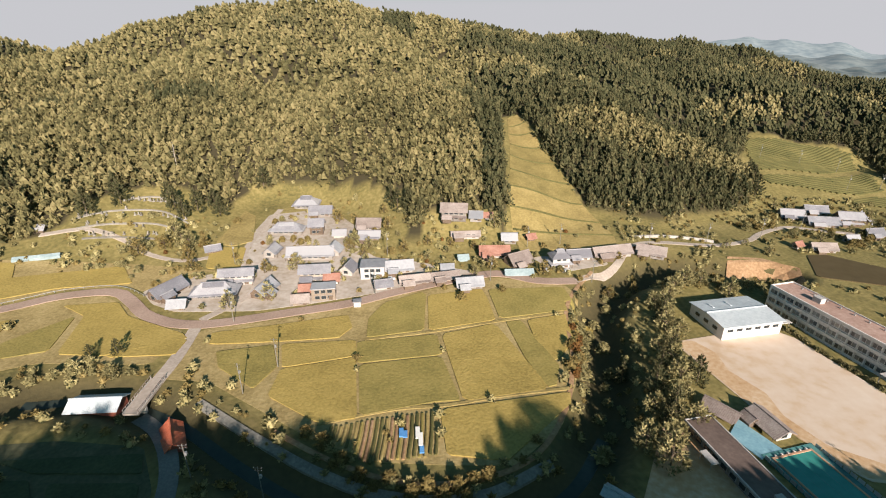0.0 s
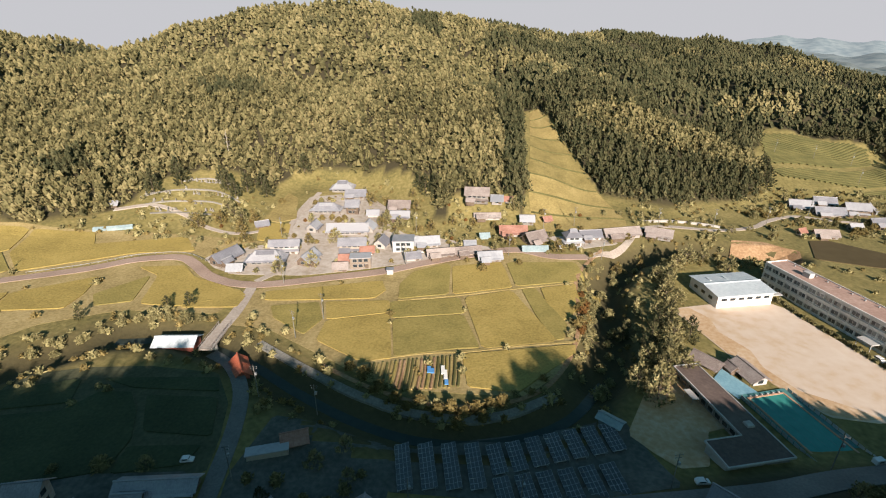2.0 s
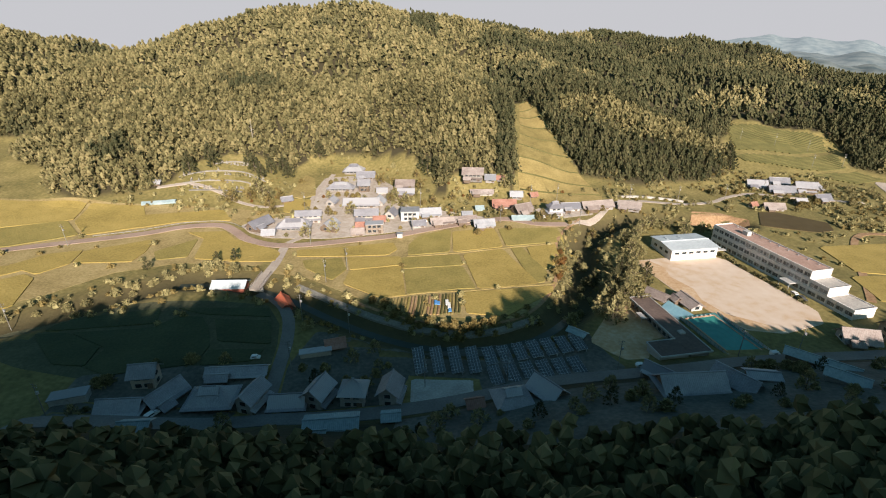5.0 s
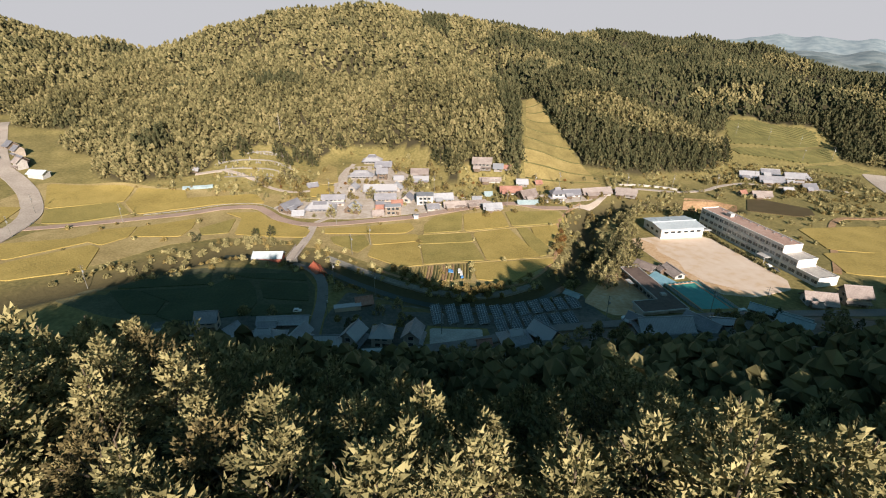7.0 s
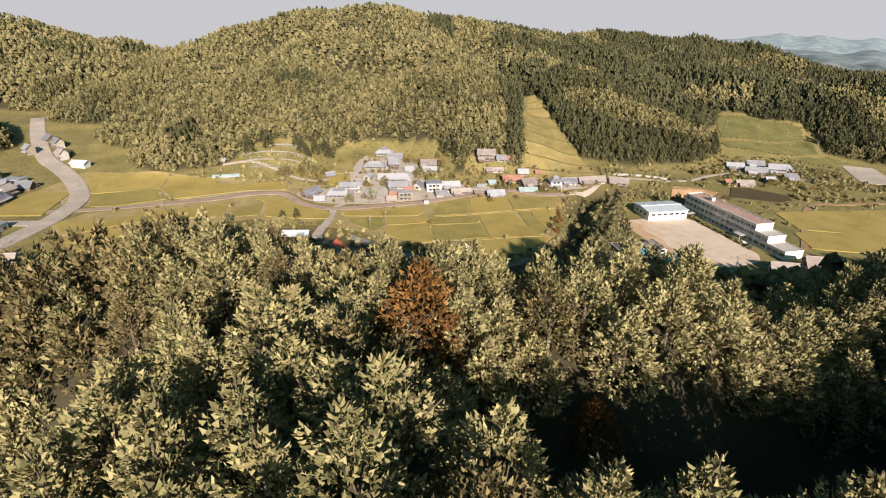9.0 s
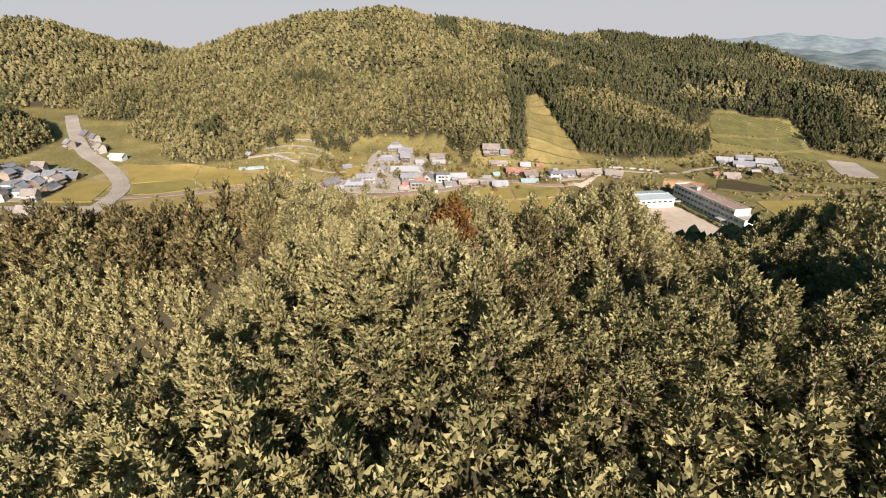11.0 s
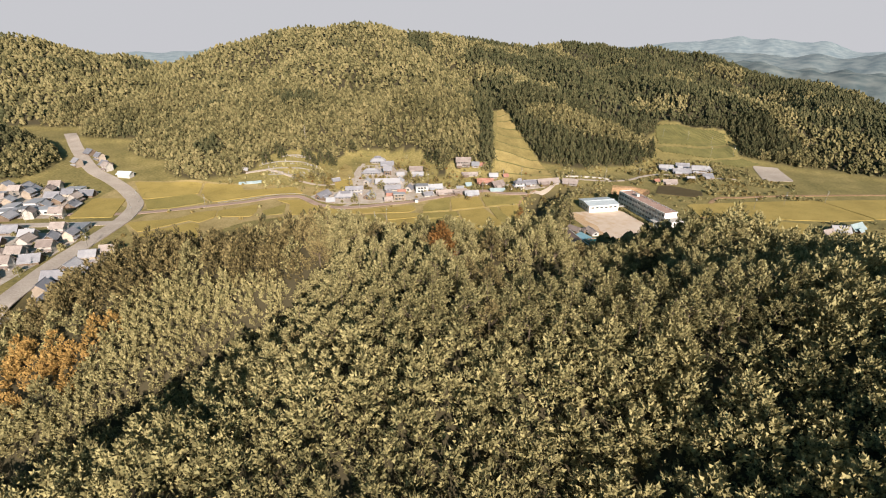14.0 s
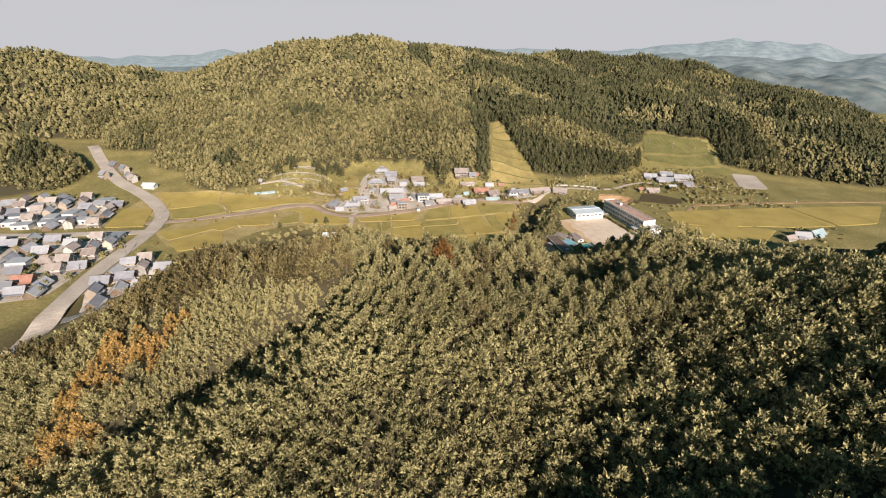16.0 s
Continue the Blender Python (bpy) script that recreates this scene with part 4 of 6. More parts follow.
def house(x, y, w, d, turn, h=3.0, storeys=1, roof="gable", tile=TILE, wall=PLASTER, rise=None, skirt=False, label="", group="village houses", win=True, name="house"):
    """A Japanese country house: walls, tiled roof, windows, and a lower roof all round if it has one."""
    if skirt:
        w, d = w - 2.6, d - 2.4
    else:
        w, d = w - 1.0, d - 0.8
    rise = min(rise or 99, d * 0.42)
    h = h - 0.45
    HOUSES.append((x, y, max(w, d) / 2 + 1.5))
    hh = h + (storeys - 1) * 2.75
    ob = thing(name, x, y, turn, label, "house" if name == "house" else name.replace("_", " "), group)
    if roof == "gable":
        gable_walls(ob, w, d, hh, rise, wall)
        gable_roof(ob, w, d, hh, rise, tile)
    elif roof in ("hip", "irimoya"):
        box("wall", (w, d, hh + 0.6), (0, 0, -0.6), wall, ob)
        hip_roof(ob, w, d, hh, rise, tile, gablet=0.5 if roof == "irimoya" else 0.0)
    else:
        box("wall", (w, d, hh + 0.6), (0, 0, -0.6), wall, ob)
        box("roof", (w + 0.6, d + 0.6, 0.3), (0, 0, hh), tile, ob)
    if skirt:
        e, z = 1.5, h - 0.25
        a, b = w / 2, d / 2
        V, F = merged(ribbed((-a - e, -b - e, z - 0.55), (a + e, -b - e, z - 0.55), (-a, -b, z), (a, -b, z)), ribbed((a + e, b + e, z - 0.55), (-a - e, b + e, z - 0.55), (a, b, z), (-a, b, z)),
                      ribbed((a + e, -b - e, z - 0.55), (a + e, b + e, z - 0.55), (a, -b, z), (a, b, z)), ribbed((-a - e, b + e, z - 0.55), (-a - e, -b - e, z - 0.55), (-a, b, z), (-a, -b, z)))
        mesh_part("lower_roof", V, F, tile, ob)
        for px in (-a - 1.1, a + 1.1):
            for py in (-b - 1.1, b + 1.1):
                box("post", (0.14, 0.14, z + 0.1), (px, py, -0.6), WOOD, ob)
    elif win and roof == "gable" and w > 7:
        # eaves over the ground floor, with a porch wing on the longer houses
        z = 2.55 if storeys > 1 else min(2.35, h - 0.2)
        V, F = ribbed((-w / 2 - 0.5, -d / 2 - 1.7, z - 0.6), (w / 2 + 0.5, -d / 2 - 1.7, z - 0.6), (-w / 2 - 0.5, -d / 2, z), (w / 2 + 0.5, -d / 2, z))
        mesh_part("lower_roof", V, F, tile, ob)
        for px in (-w / 2, 0, w / 2):
            box("post", (0.13, 0.13, z + 0.2), (px, -d / 2 - 1.45, -0.6), WOOD, ob)
        if w > 9.5 and not group.startswith("houses of the town"):
            k = (1 if (x * 7 + y * 3) % 2 > 1 else -1) * w * 0.27
            box("wing", (w * 0.34, 3.4, 2.9), (k, -d / 2 - 1.7, -0.6), WOOD, ob)
            gable_roof(ob, w * 0.34, 3.4, 2.3, 1.2, tile, 0.6, (k, -d / 2 - 1.9), "wing_roof")
    if win:
        windows(ob, w, d, h, storeys, 5.6 if group.startswith("houses of the town") else 2.7, not group.startswith("houses of the town"))
        box("door", (1.7, 0.12, 2.0), (w * 0.3, -d / 2 - 0.03, 0.0), WOOD, ob)
    return ob


# ---- village ----
GREY = "white-walled farmhouse with a sunlit grey tiled roof"
house(-83, 281, 16, 12, 4, 3.2, 1, "irimoya", TILE, PLASTER, 3.6, True, "temple hall with a sweeping pale grey roof", name="temple_hall", group="temple buildings")
house(-72, 270, 13, 7, 4, 3.0, 1, "gable", TILE, PLASTER, label="long white temple outbuilding with grey tiles", group="temple buildings")
house(-85, 246, 19, 9, 2, 3.2, 1, "irimoya", TILE, PLASTER, 3.4, True, "broad farmhouse with a hipped grey roof by the court")
house(-69, 247, 8, 7, 4, 3.0, 2, "gable", TILE, WOOD, label="two-storey dark boarded house with grey tiles")
house(-66, 220, 24, 9, 5, 3.2, 1, "gable", TILE, PLASTER, 3.0, True, "long white farm building under a grey roof")
house(-86, 222, 9, 6, 86, 3.0, 1, "gable", TILE, PLASTER, label="small white storehouse with grey tiles")
house(-41, 251, 13, 8, 0, 3.0, 1, "gable", TILE_BROWN, PLASTER, label="white house with a faded pinkish roof")
house(-39, 238, 11, 6, 2, 2.8, 1, "gable", TILE, PLASTER, label="low white house with a pale roof")
house(-119, 184, 15, 7, 66, 3.2, 1, "gable", TILE, WOOD, label="long barn with a grey tiled roof")
house(-99, 185, 20, 10, 8, 3.2, 1, "irimoya", TILE, PLASTER, 3.8, True, "large farmhouse with layered grey tiled roofs")
house(-93, 195, 15, 5, 8, 3.0, 2, "gable", TILE, PLASTER, label="two-storey white storehouse behind the farmhouse")
house(-110, 174, 7, 5, 8, 2.6, 1, "gable", TIN_PALE, PLASTER, label="small white gatehouse by the road")
house(-79, 188, 12, 7, 78, 3.0, 1, "gable", TIN_PALE, WOOD, label="barn with a white metal roof beside the lane")
house(-59, 200, 14, 6, 6, 3.0, 2, "gable", TILE, CREAM, label="two-storey cream house with grey tiles")
house(-60, 189, 7, 5, 6, 2.8, 1, "gable", TIN_RED, WOOD, label="wooden shed with a red roof")
house(-52, 186, 11, 7, 8, 3.0, 2, "flat", TIN_PALE, CREAM, label="cream two-storey shop with a flat pale roof")
house(-61, 181, 7, 5, 8, 2.8, 1, "gable", TILE_BROWN, CREAM, label="low house with a pinkish roof by the street")
house(-45, 207, 8, 7, 78, 3.0, 1, "gable", TILE, PLASTER, label="white house with a grey gable")
house(-33, 205, 12, 10, 4, 3.4, 2, "flat", TIN_PALE, WHITE, label="tall plain white three-storey house")
house(-21, 209, 13, 7, 10, 3.0, 1, "gable", TIN_PALE, PLASTER, label="low white house with a pale metal roof")
house(-13, 198, 14, 5, 14, 2.8, 1, "gable", TILE_BROWN, PLASTER, label="long low white house along the street")
house(1, 201, 13, 5, 14, 2.6, 1, "gable", TILE_BROWN, CREAM, label="low cream house with a pinkish roof")
house(-27, 194, 8, 5, 14, 2.6, 1, "gable", TILE, PLASTER, label="small white roadside house")
house(-36.5, 179.5, 4, 3.4, 6, 2.8, 1, "flat", TIN_PALE, WHITE, label="small white roadside store", win=False, name="shed")
house(12, 195, 12, 6, 10, 3.0, 1, "gable", TIN_PALE, PLASTER, label="white house at the edge of the fields")
house(6, 248, 14, 8, -4, 3.2, 2, "gable", TILE_BROWN, PLASTER, label="two-storey white house with a brown roof under the trees")
house(18, 249, 7, 6, -4, 3.0, 1, "gable", TIN_PALE, PLASTER, label="small white house under the trees")
house(12, 238, 15, 4, 4, 2.4, 1, "gable", TILE_BROWN, PLASTER, label="long low white storehouse on a terrace")
house(26, 224, 15, 7, 2, 3.0, 1, "gable", TIN_RED, PLASTER, label="white house with a red roof")
house(37, 216, 12, 9, 30, 3.0, 1, "gable", TILE_BROWN, WOOD, label="barn with a broad pinkish roof")
house(35, 237, 8, 6, 0, 3.0, 1, "gable", TIN_PALE, PLASTER, label="small white house by the terraces")
house(36, 205, 13, 3.4, 4, 2.4, 1, "gable", TIN_BLUE, TIN_BLUE, label="small turquoise metal garden shed", win=False, name="shed")
house(47, 240, 5, 4, 20, 2.4, 1, "gable", TIN_RED, WOOD, label="tiny wooden hut with a red roof", win=False, name="shed")
house(57, 215, 11, 9, 8, 3.2, 2, "irimoya", TILE, WHITE, 3.4, True, "bright white two-storey house with grey tiles")
house(68, 222, 12, 6, 8, 3.0, 1, "gable", TILE, WHITE, label="white garden house beside the court")
house(86, 226, 21, 7, 14, 3.0, 1, "gable", TILE_BROWN, PLASTER, label="long house with a dark red-brown roof ridge")
house(108, 229, 14, 7, -24, 3.0, 1, "gable", TILE_BROWN, PLASTER, label="white house with a brown roof at the lane")
house(-203, 225, 8, 4, 6, 2.4, 1, "gable", TILE, WOOD, label="weathered field hut with a grey roof", win=False, name="shed")
house(-55.5, 224, 7, 8, 84, 3.0, 1, "gable", TIN_PALE, PLASTER, label="white storehouse with a pale roof beside the long building")
house(-56, 243, 7, 5, 4, 2.7, 1, "gable", TILE, PLASTER, label="small white outbuilding with grey tiles", win=False, name="outbuilding")
house(-51, 198, 7, 5, 6, 3.0, 1, "gable", TIN_RED, WOOD, label="wooden outbuilding with a rust-red roof", win=False, name="outbuilding")
house(-115, 221, 7, 4.5, 30, 2.6, 1, "gable", TILE, WOOD, label="dark field shed with a pale grey roof", win=False, name="shed")
house(2, 209, 6, 4, 6, 2.5, 1, "gable", TIN_PALE, PLASTER, label="small white shed among gardens", win=False, name="shed")
house(10, 218.5, 5, 3.4, 10, 2.4, 1, "gable", TIN_BLUE, TIN_BLUE, label="tiny teal metal shed in a garden", win=False, name="shed")
house(25, 251, 5, 4, 0, 2.4, 1, "gable", TIN_RED, PLASTER, label="tiny hut with a reddish roof under the trees", win=False, name="shed")
# hamlet by the tea fields
HAMLET = "houses of the hamlet by the pond"
for hx, hy, hw, hd, ht, mat, wall, st, text in ((229, 300, 14, 9, -12, TILE, WHITE, 1, "white farmhouse with a grey gable"), (251, 309, 14, 8, -10, TILE, PLASTER, 1, "farmhouse with a silver grey roof"),
        (241, 288, 18, 8, -8, TILE, PLASTER, 1, "long farmhouse with a grey roof"), (260, 291, 14, 8, -12, TILE, WOOD, 2, "two-storey farmhouse with grey tiles"), (273, 299, 11, 7, 40, TILE, WHITE, 1, "white storehouse with a grey roof"),
        (211, 246, 13, 6, -4, TILE_BROWN, PLASTER, 1, "pinkish-roofed house by the pond"), (238, 260, 7, 6, 0, TILE, PLASTER, 1, "small grey-roofed hut by the pond"), (260, 271, 11, 7, 6, TILE, CREAM, 1, "cream house with a grey roof"),
        (199, 249, 5, 4, 20, TIN_RED, PLASTER, 1, "small white hut with a bright red roof")):
    house(hx, hy, hw, hd, ht, 3.0, st, "gable", mat, wall, label=text, group=HAMLET)
# by the bridge
barn = house(-108, 119, 15, 7.5, 4, 3.4, 1, "gable", TIN_WHITE, RED_WALL, 1.6, label="red board barn with a bright white metal roof", win=False, name="barn", group="farm sheds by the river")
house(-80, 109, 7, 5.4, -58, 2.6, 1, "gable", TIN_RUST, RED_WALL, label="rusty red tin shed by the lane", win=False, name="shed", group="farm sheds by the river")
house(-77, 104, 6, 5.4, -58, 2.6, 1, "gable", TIN_RUST, RED_WALL, label="rusty red tin shed by the lane", win=False, name="shed", group="farm sheds by the river")

# ---- houses in the shade by the main road ----
ROADSIDE = "houses along the shaded main road"
house(-104, 49, 8, 6.5, 10, 3.0, 2, "gable", TILE, CREAM, label="two-storey cream house with a grey roof", group=ROADSIDE)
house(-103, 35, 14, 8, 6, 3.0, 1, "gable", TILE, WOOD, 2.6, True, "old wooden farmhouse with a wide grey tiled roof", ROADSIDE)
house(-94, 42, 12, 7, 66, 3.0, 1, "gable", TILE, WOOD, label="long storehouse with a grey tiled roof", group=ROADSIDE)
house(-79, 42, 15, 11, 6, 3.2, 1, "irimoya", TILE, WOOD, 3.8, True, "large traditional house with a layered hipped roof", ROADSIDE)
house(-66, 42, 10, 6, 76, 3.0, 2, "gable", TILE, PLASTER, label="two-storey house with a grey gable", group=ROADSIDE)
house(-77, 56, 20, 5, 6, 2.6, 1, "gable", TILE, WOOD, 1.2, label="long low storage shed behind the houses", group=ROADSIDE)
house(-55, 42, 12, 8, 6, 3.0, 1, "gable", TILE, PLASTER, 2.4, True, "house with two tiers of grey tiled roof", ROADSIDE)
house(-46, 45, 9, 7, 74, 3.0, 2, "gable", TILE, PLASTER, label="two-storey house with a blue-grey roof", group=ROADSIDE)
house(-35, 46, 8.5, 8, 0, 3.0, 2, "hip", TILE, PLASTER, 3.0, label="two-storey white house with a dark hipped roof", group=ROADSIDE)
house(-23.5, 47, 9, 6.5, 84, 3.0, 2, "gable", TILE, PLASTER, label="narrow two-storey house with a grey gable", group=ROADSIDE)
house(-122, 39, 11, 5, 20, 3.0, 1, "flat", TIN_PALE, PLASTER, label="plain white shed with a flat roof", win=False, name="shed", group=ROADSIDE)
house(-90, 23, 8, 4.5, 6, 2.6, 1, "gable", TIN_BLUE, WOOD, 1.0, label="shed with a blue-grey metal roof", win=False, name="shed", group=ROADSIDE)
house(-38, 30, 15, 6, 8, 2.8, 1, "gable", TIN_BLUE, CREAM, 0.8, label="long building with a grey-blue metal roof", group=ROADSIDE)
house(-21.5, 34, 5, 4, 8, 2.6, 1, "gable", TIN_BLUE, WOOD, 0.6, label="small shed with a pale blue roof", win=False, name="shed", group=ROADSIDE)
house(3, 40, 5, 4, 14, 2.4, 1, "gable", TIN_RED, WOOD, 1.0, label="small shed with a brick-red roof", win=False, name="shed", group=ROADSIDE)
house(14, 39, 11, 9, 14, 3.0, 1, "irimoya", TILE, WOOD, 3.0, False, "dark tiled farmhouse below the road", ROADSIDE)
house(25, 43, 10, 7, -50, 3.0, 1, "gable", TILE, WOOD, label="dark tiled side wing of the farmhouse", group=ROADSIDE)
house(65, 40, 20, 10, 6, 3.2, 1, "gable", TILE, WOOD, 3.2, True, "broad old farmhouse with a mossy tiled roof", ROADSIDE)
house(79, 42, 12, 6, -52, 3.0, 1, "gable", TILE, WOOD, label="narrow wing with a tiled roof", group=ROADSIDE)
house(62, 52, 10, 5, -44, 2.8, 1, "gable", TILE, WOOD, label="small tiled storehouse by the road", group=ROADSIDE)
house(89, 46, 9, 4.5, -6, 2.6, 1, "gable", TIN_PALE, WOOD, 0.7, label="shed with a pale curved metal roof", win=False, name="shed", group=ROADSIDE)
house(117, 60, 20, 4.5, -38, 2.6, 1, "gable", TIN_BLUE, WOOD, 1.0, label="long narrow shed with a grey roof", win=False, name="shed", group=ROADSIDE)
house(110, 42, 10, 5, -40, 2.8, 1, "gable", TIN_BLUE, PLASTER, 1.0, label="shed with a grey-blue roof", win=False, name="shed", group=ROADSIDE)
house(150, 86, 12, 8, -10, 3.0, 1, "gable", TILE_BROWN, PLASTER, label="white house with a brown roof beside the school", group=ROADSIDE)
house(166, 88, 10, 8, -8, 3.0, 2, "gable", TILE_BROWN, CREAM, label="cream two-storey house with a pinkish roof", group=ROADSIDE)
house(188, 84, 11, 8, 12, 3.0, 1, "gable", TILE, PLASTER, label="white house with grey tiles by the road", group=ROADSIDE)
house(288, 122, 12, 8, -10, 3.0, 1, "gable", TILE, PLASTER, label="farmhouse with a grey roof on the plain", group="farmhouses on the plain")
house(304, 128, 14, 8, 24, 3.0, 1, "gable", TIN_BLUE, PLASTER, label="farm building with a blue-grey roof on the plain", group="farmhouses on the plain")
house(274, 116, 10, 6, 20, 3.0, 1, "gable", TILE_BROWN, PLASTER, label="low house with a pinkish roof on the plain", group="farmhouses on the plain")
house(-54, 69, 12, 3.6, 16, 2.4, 1, "flat", TIN_PALE, CREAM, label="long low white farm shed", win=False, name="shed", group=ROADSIDE)
house(-48, 74, 7, 5, 20, 2.6, 1, "gable", TIN_RED, WOOD, label="dark shed with a rusty roof", win=False, name="shed", group=ROADSIDE)
house(44, 86, 7, 3.6, -40, 2.6, 1, "gable", TIN_BLUE, METAL, 0.6, label="metal equipment hut of the solar field", win=False, name="shed", group=ROADSIDE)

# ---- town down the valley ----
TOWN = "houses of the town along the highway"
models = [house(-300, 60, 11, 8, 8, 3.0, 1, "gable", TILE, WOOD, label="town house with a grey tiled roof", group=TOWN),
          house(-285, 70, 9, 7, 8, 3.0, 2, "gable", TILE, CREAM, label="two-storey cream town house with grey tiles", group=TOWN),
          house(-286, 45, 13, 9, 8, 3.0, 1, "irimoya", TILE_BROWN, WOOD, 3.0, False, "broad town house with a hipped brown roof", TOWN),
          house(-300, 40, 14, 10, 8, 4.0, 1, "flat", TIN_PALE, WHITE, label="flat-roofed white workshop by the road", group=TOWN),
          house(-268, 30, 9, 7, 8, 3.0, 2, "gable", TILE_BROWN, PLASTER, label="two-storey white house with a brown roof", group=TOWN),
          house(-278, 16, 12, 8, 8, 3.0, 1, "gable", TIN_RED, PLASTER, label="white house with a red metal roof", group=TOWN)]
placed = [(m.location.x, m.location.y) for m in models]
blocks = ([(-235, 14), (-229, 56), (-205, 55), (-212, 10), (-226, -12)], [(-400, 152), (-376, 168), (-337, 176), (-306, 160), (-296, 108), (-350, 100), (-400, 98)], [(-400, 74), (-322, 80), (-262, 92), (-258, 70), (-256, -6), (-300, -24), (-400, 20)])
tg = random.Random(5)
for block in blocks:
    bx, by = [p[0] for p in block], [p[1] for p in block]
    for _ in range(900):
        px, py = tg.uniform(min(bx), max(bx)), tg.uniform(min(by), max(by))
        if len(placed) > 112:
            break
        if bool(inside(np.array(px), np.array(py), block)) and all(math.hypot(px - q[0], py - q[1]) > 10.6 for q in placed):
            placed.append((px, py))
            copy_thing(tg.choice((models[0], models[0], models[0], models[1], models[3], models[4])), pose(px, py, level(px, py), 0, 0, tg.choice((8, 98, 14, 188, -70)) + tg.uniform(-5, 5)))
house(-305, 208, 13, 7, -6, 4.0, 1, "gable", TIN_WHITE, WHITE, 1.6, label="white metal warehouse at the wood's edge", win=False, name="warehouse", group=TOWN)
for px, py, k in ((-338, 232, 0), (-352, 246, 1), (-330, 222, 4), (-372, 262, 0), (-362, 228, 1)):
    copy_thing(models[k], pose(px, py, level(px, py), 0, 0, -30))


# ---- school ----
SCHOOL_PANE = material("glass_over_pale_blinds", [(0.05, 0.055, 0.06), (0.13, 0.135, 0.14), (0.24, 0.24, 0.235)], 1.6, 0.2, coarse=5, spec=0.5, random_tint=0.5)
SCHOOL_WHITE = material("school_white_paint", [(0.52, 0.49, 0.47), (0.66, 0.63, 0.61), (0.74, 0.72, 0.70)], 0.9, 0.7, coarse=5)


def school_block(parent, x0, length, storeys, roof_mat, depth=11.0):
    """One block of the school: body, floor bands, piers and a window in every bay."""
    top = 3.75 * storeys
    box("wall", (length, depth, top + 0.6), (x0 + length / 2, depth / 2 + 0.35, -0.6), SCHOOL_WHITE, parent)
    bays = int(length / 3.75)
    bay = length / bays
    for s in range(storeys + 1):
        z = 3.75 * s
        box("floor_band", (length + 0.2, 0.55, 0.95 if s else 0.7), (x0 + length / 2, 0.15, z - (0.35 if s else 0.5)), SCHOOL_WHITE, parent)
    for b in range(bays + 1):
        box("pier", (0.42, 0.5, top), (x0 + b * bay, 0.12, 0), SCHOOL_WHITE, parent)
    for s in range(storeys):
        for b in range(bays):
            f = box("window", (bay - 0.95, 0.16, 1.75), (x0 + (b + 0.5) * bay, 0.30, 3.75 * s + 0.95), METAL, parent)
            for k in (-1, 1):
                box("pane", ((bay - 1.2) / 2, 0.22, 1.5), (k * (bay - 0.75) / 4, 0, 0.1), SCHOOL_PANE, f)
            g = box("back_window", (bay - 1.2, 0.16, 1.7), (x0 + (b + 0.5) * bay, depth + 0.4, 3.75 * s + 1.1), METAL, parent)
            box("pane", (bay - 1.4, 0.22, 1.5), (0, 0, 0.1), GLASS, g)
    box("roof", (length - 0.3, depth - 0.1, 0.12), (x0 + length / 2, depth / 2 + 0.2, top + 0.02), roof_mat, parent)
    for py in (0.05, depth + 0.35):
        box("parapet", (length + 0.3, 0.3, 0.62), (x0 + length / 2, py, top), SCHOOL_WHITE, parent)
    for px in (x0, x0 + length):
        box("parapet_end", (0.3, depth + 0.6, 0.62), (px, depth / 2 + 0.2, top + 0.004), SCHOOL_WHITE, parent)


school = thing("school", 139, 181, -75.5, "three-storey white school, dark windows and rusty flat roof", "school", z=level(147, 150))
school_block(school, 0, 60, 3, ROOF_RUST)
school_block(school, 60.4, 9, 2, CONCRETE)
school_block(school, 69.8, 12, 1, CONCRETE)
box("roof_hatch", (3.4, 2.6, 2.2), (16, 6, 11.3), WHITE, school)
for k in range(10):
    box("roof_vent", (0.6, 0.6, 0.7), (6 + 5.4 * k, 9.4, 11.3), METAL, school)
box("porch_roof", (6, 4, 0.3), (52, -2.1, 3.1), WHITE, school)
for px in (49.4, 54.6):
    box("porch_post", (0.25, 0.25, 3.1), (px, -3.8, 0), WHITE, school)

gym = thing("gymnasium", 118, 168, 11, "school gymnasium with white walls and a pale blue low metal roof", "gymnasium")
gable_walls(gym, 26, 19, 6.0, 0.9, SCHOOL_WHITE)
gable_roof(gym, 26, 19, 6.0, 0.9, TIN_WHITE, 0.8)
for k in range(6):
    f = box("window", (2.6, 0.14, 1.3), (-10 + 4 * k, -9.55, 3.2), METAL, gym)
    box("pane", (2.4, 0.2, 1.1), (0, 0, 0.1), GLASS, f)
for k in range(3):
    f = box("window", (0.14, 2.6, 1.5), (-13.05, -5 + 5 * k, 2.4), METAL, gym)
    box("pane", (0.2, 2.4, 1.3), (0, 0, 0.1), GLASS, f)
for k in range(2):
    box("roof_vent", (0.8, 3.0, 0.5), (-8 + 8 * k, 4.5, 6.35), TIN_WHITE, gym)
box("link_roof", (7, 2.6, 0.25), (16.2, -6.5, 2.8), WHITE, gym)
for px in (13.6, 18.8):
    box("link_post", (0.2, 0.2, 2.8), (px, -7.4, 0), METAL, gym)

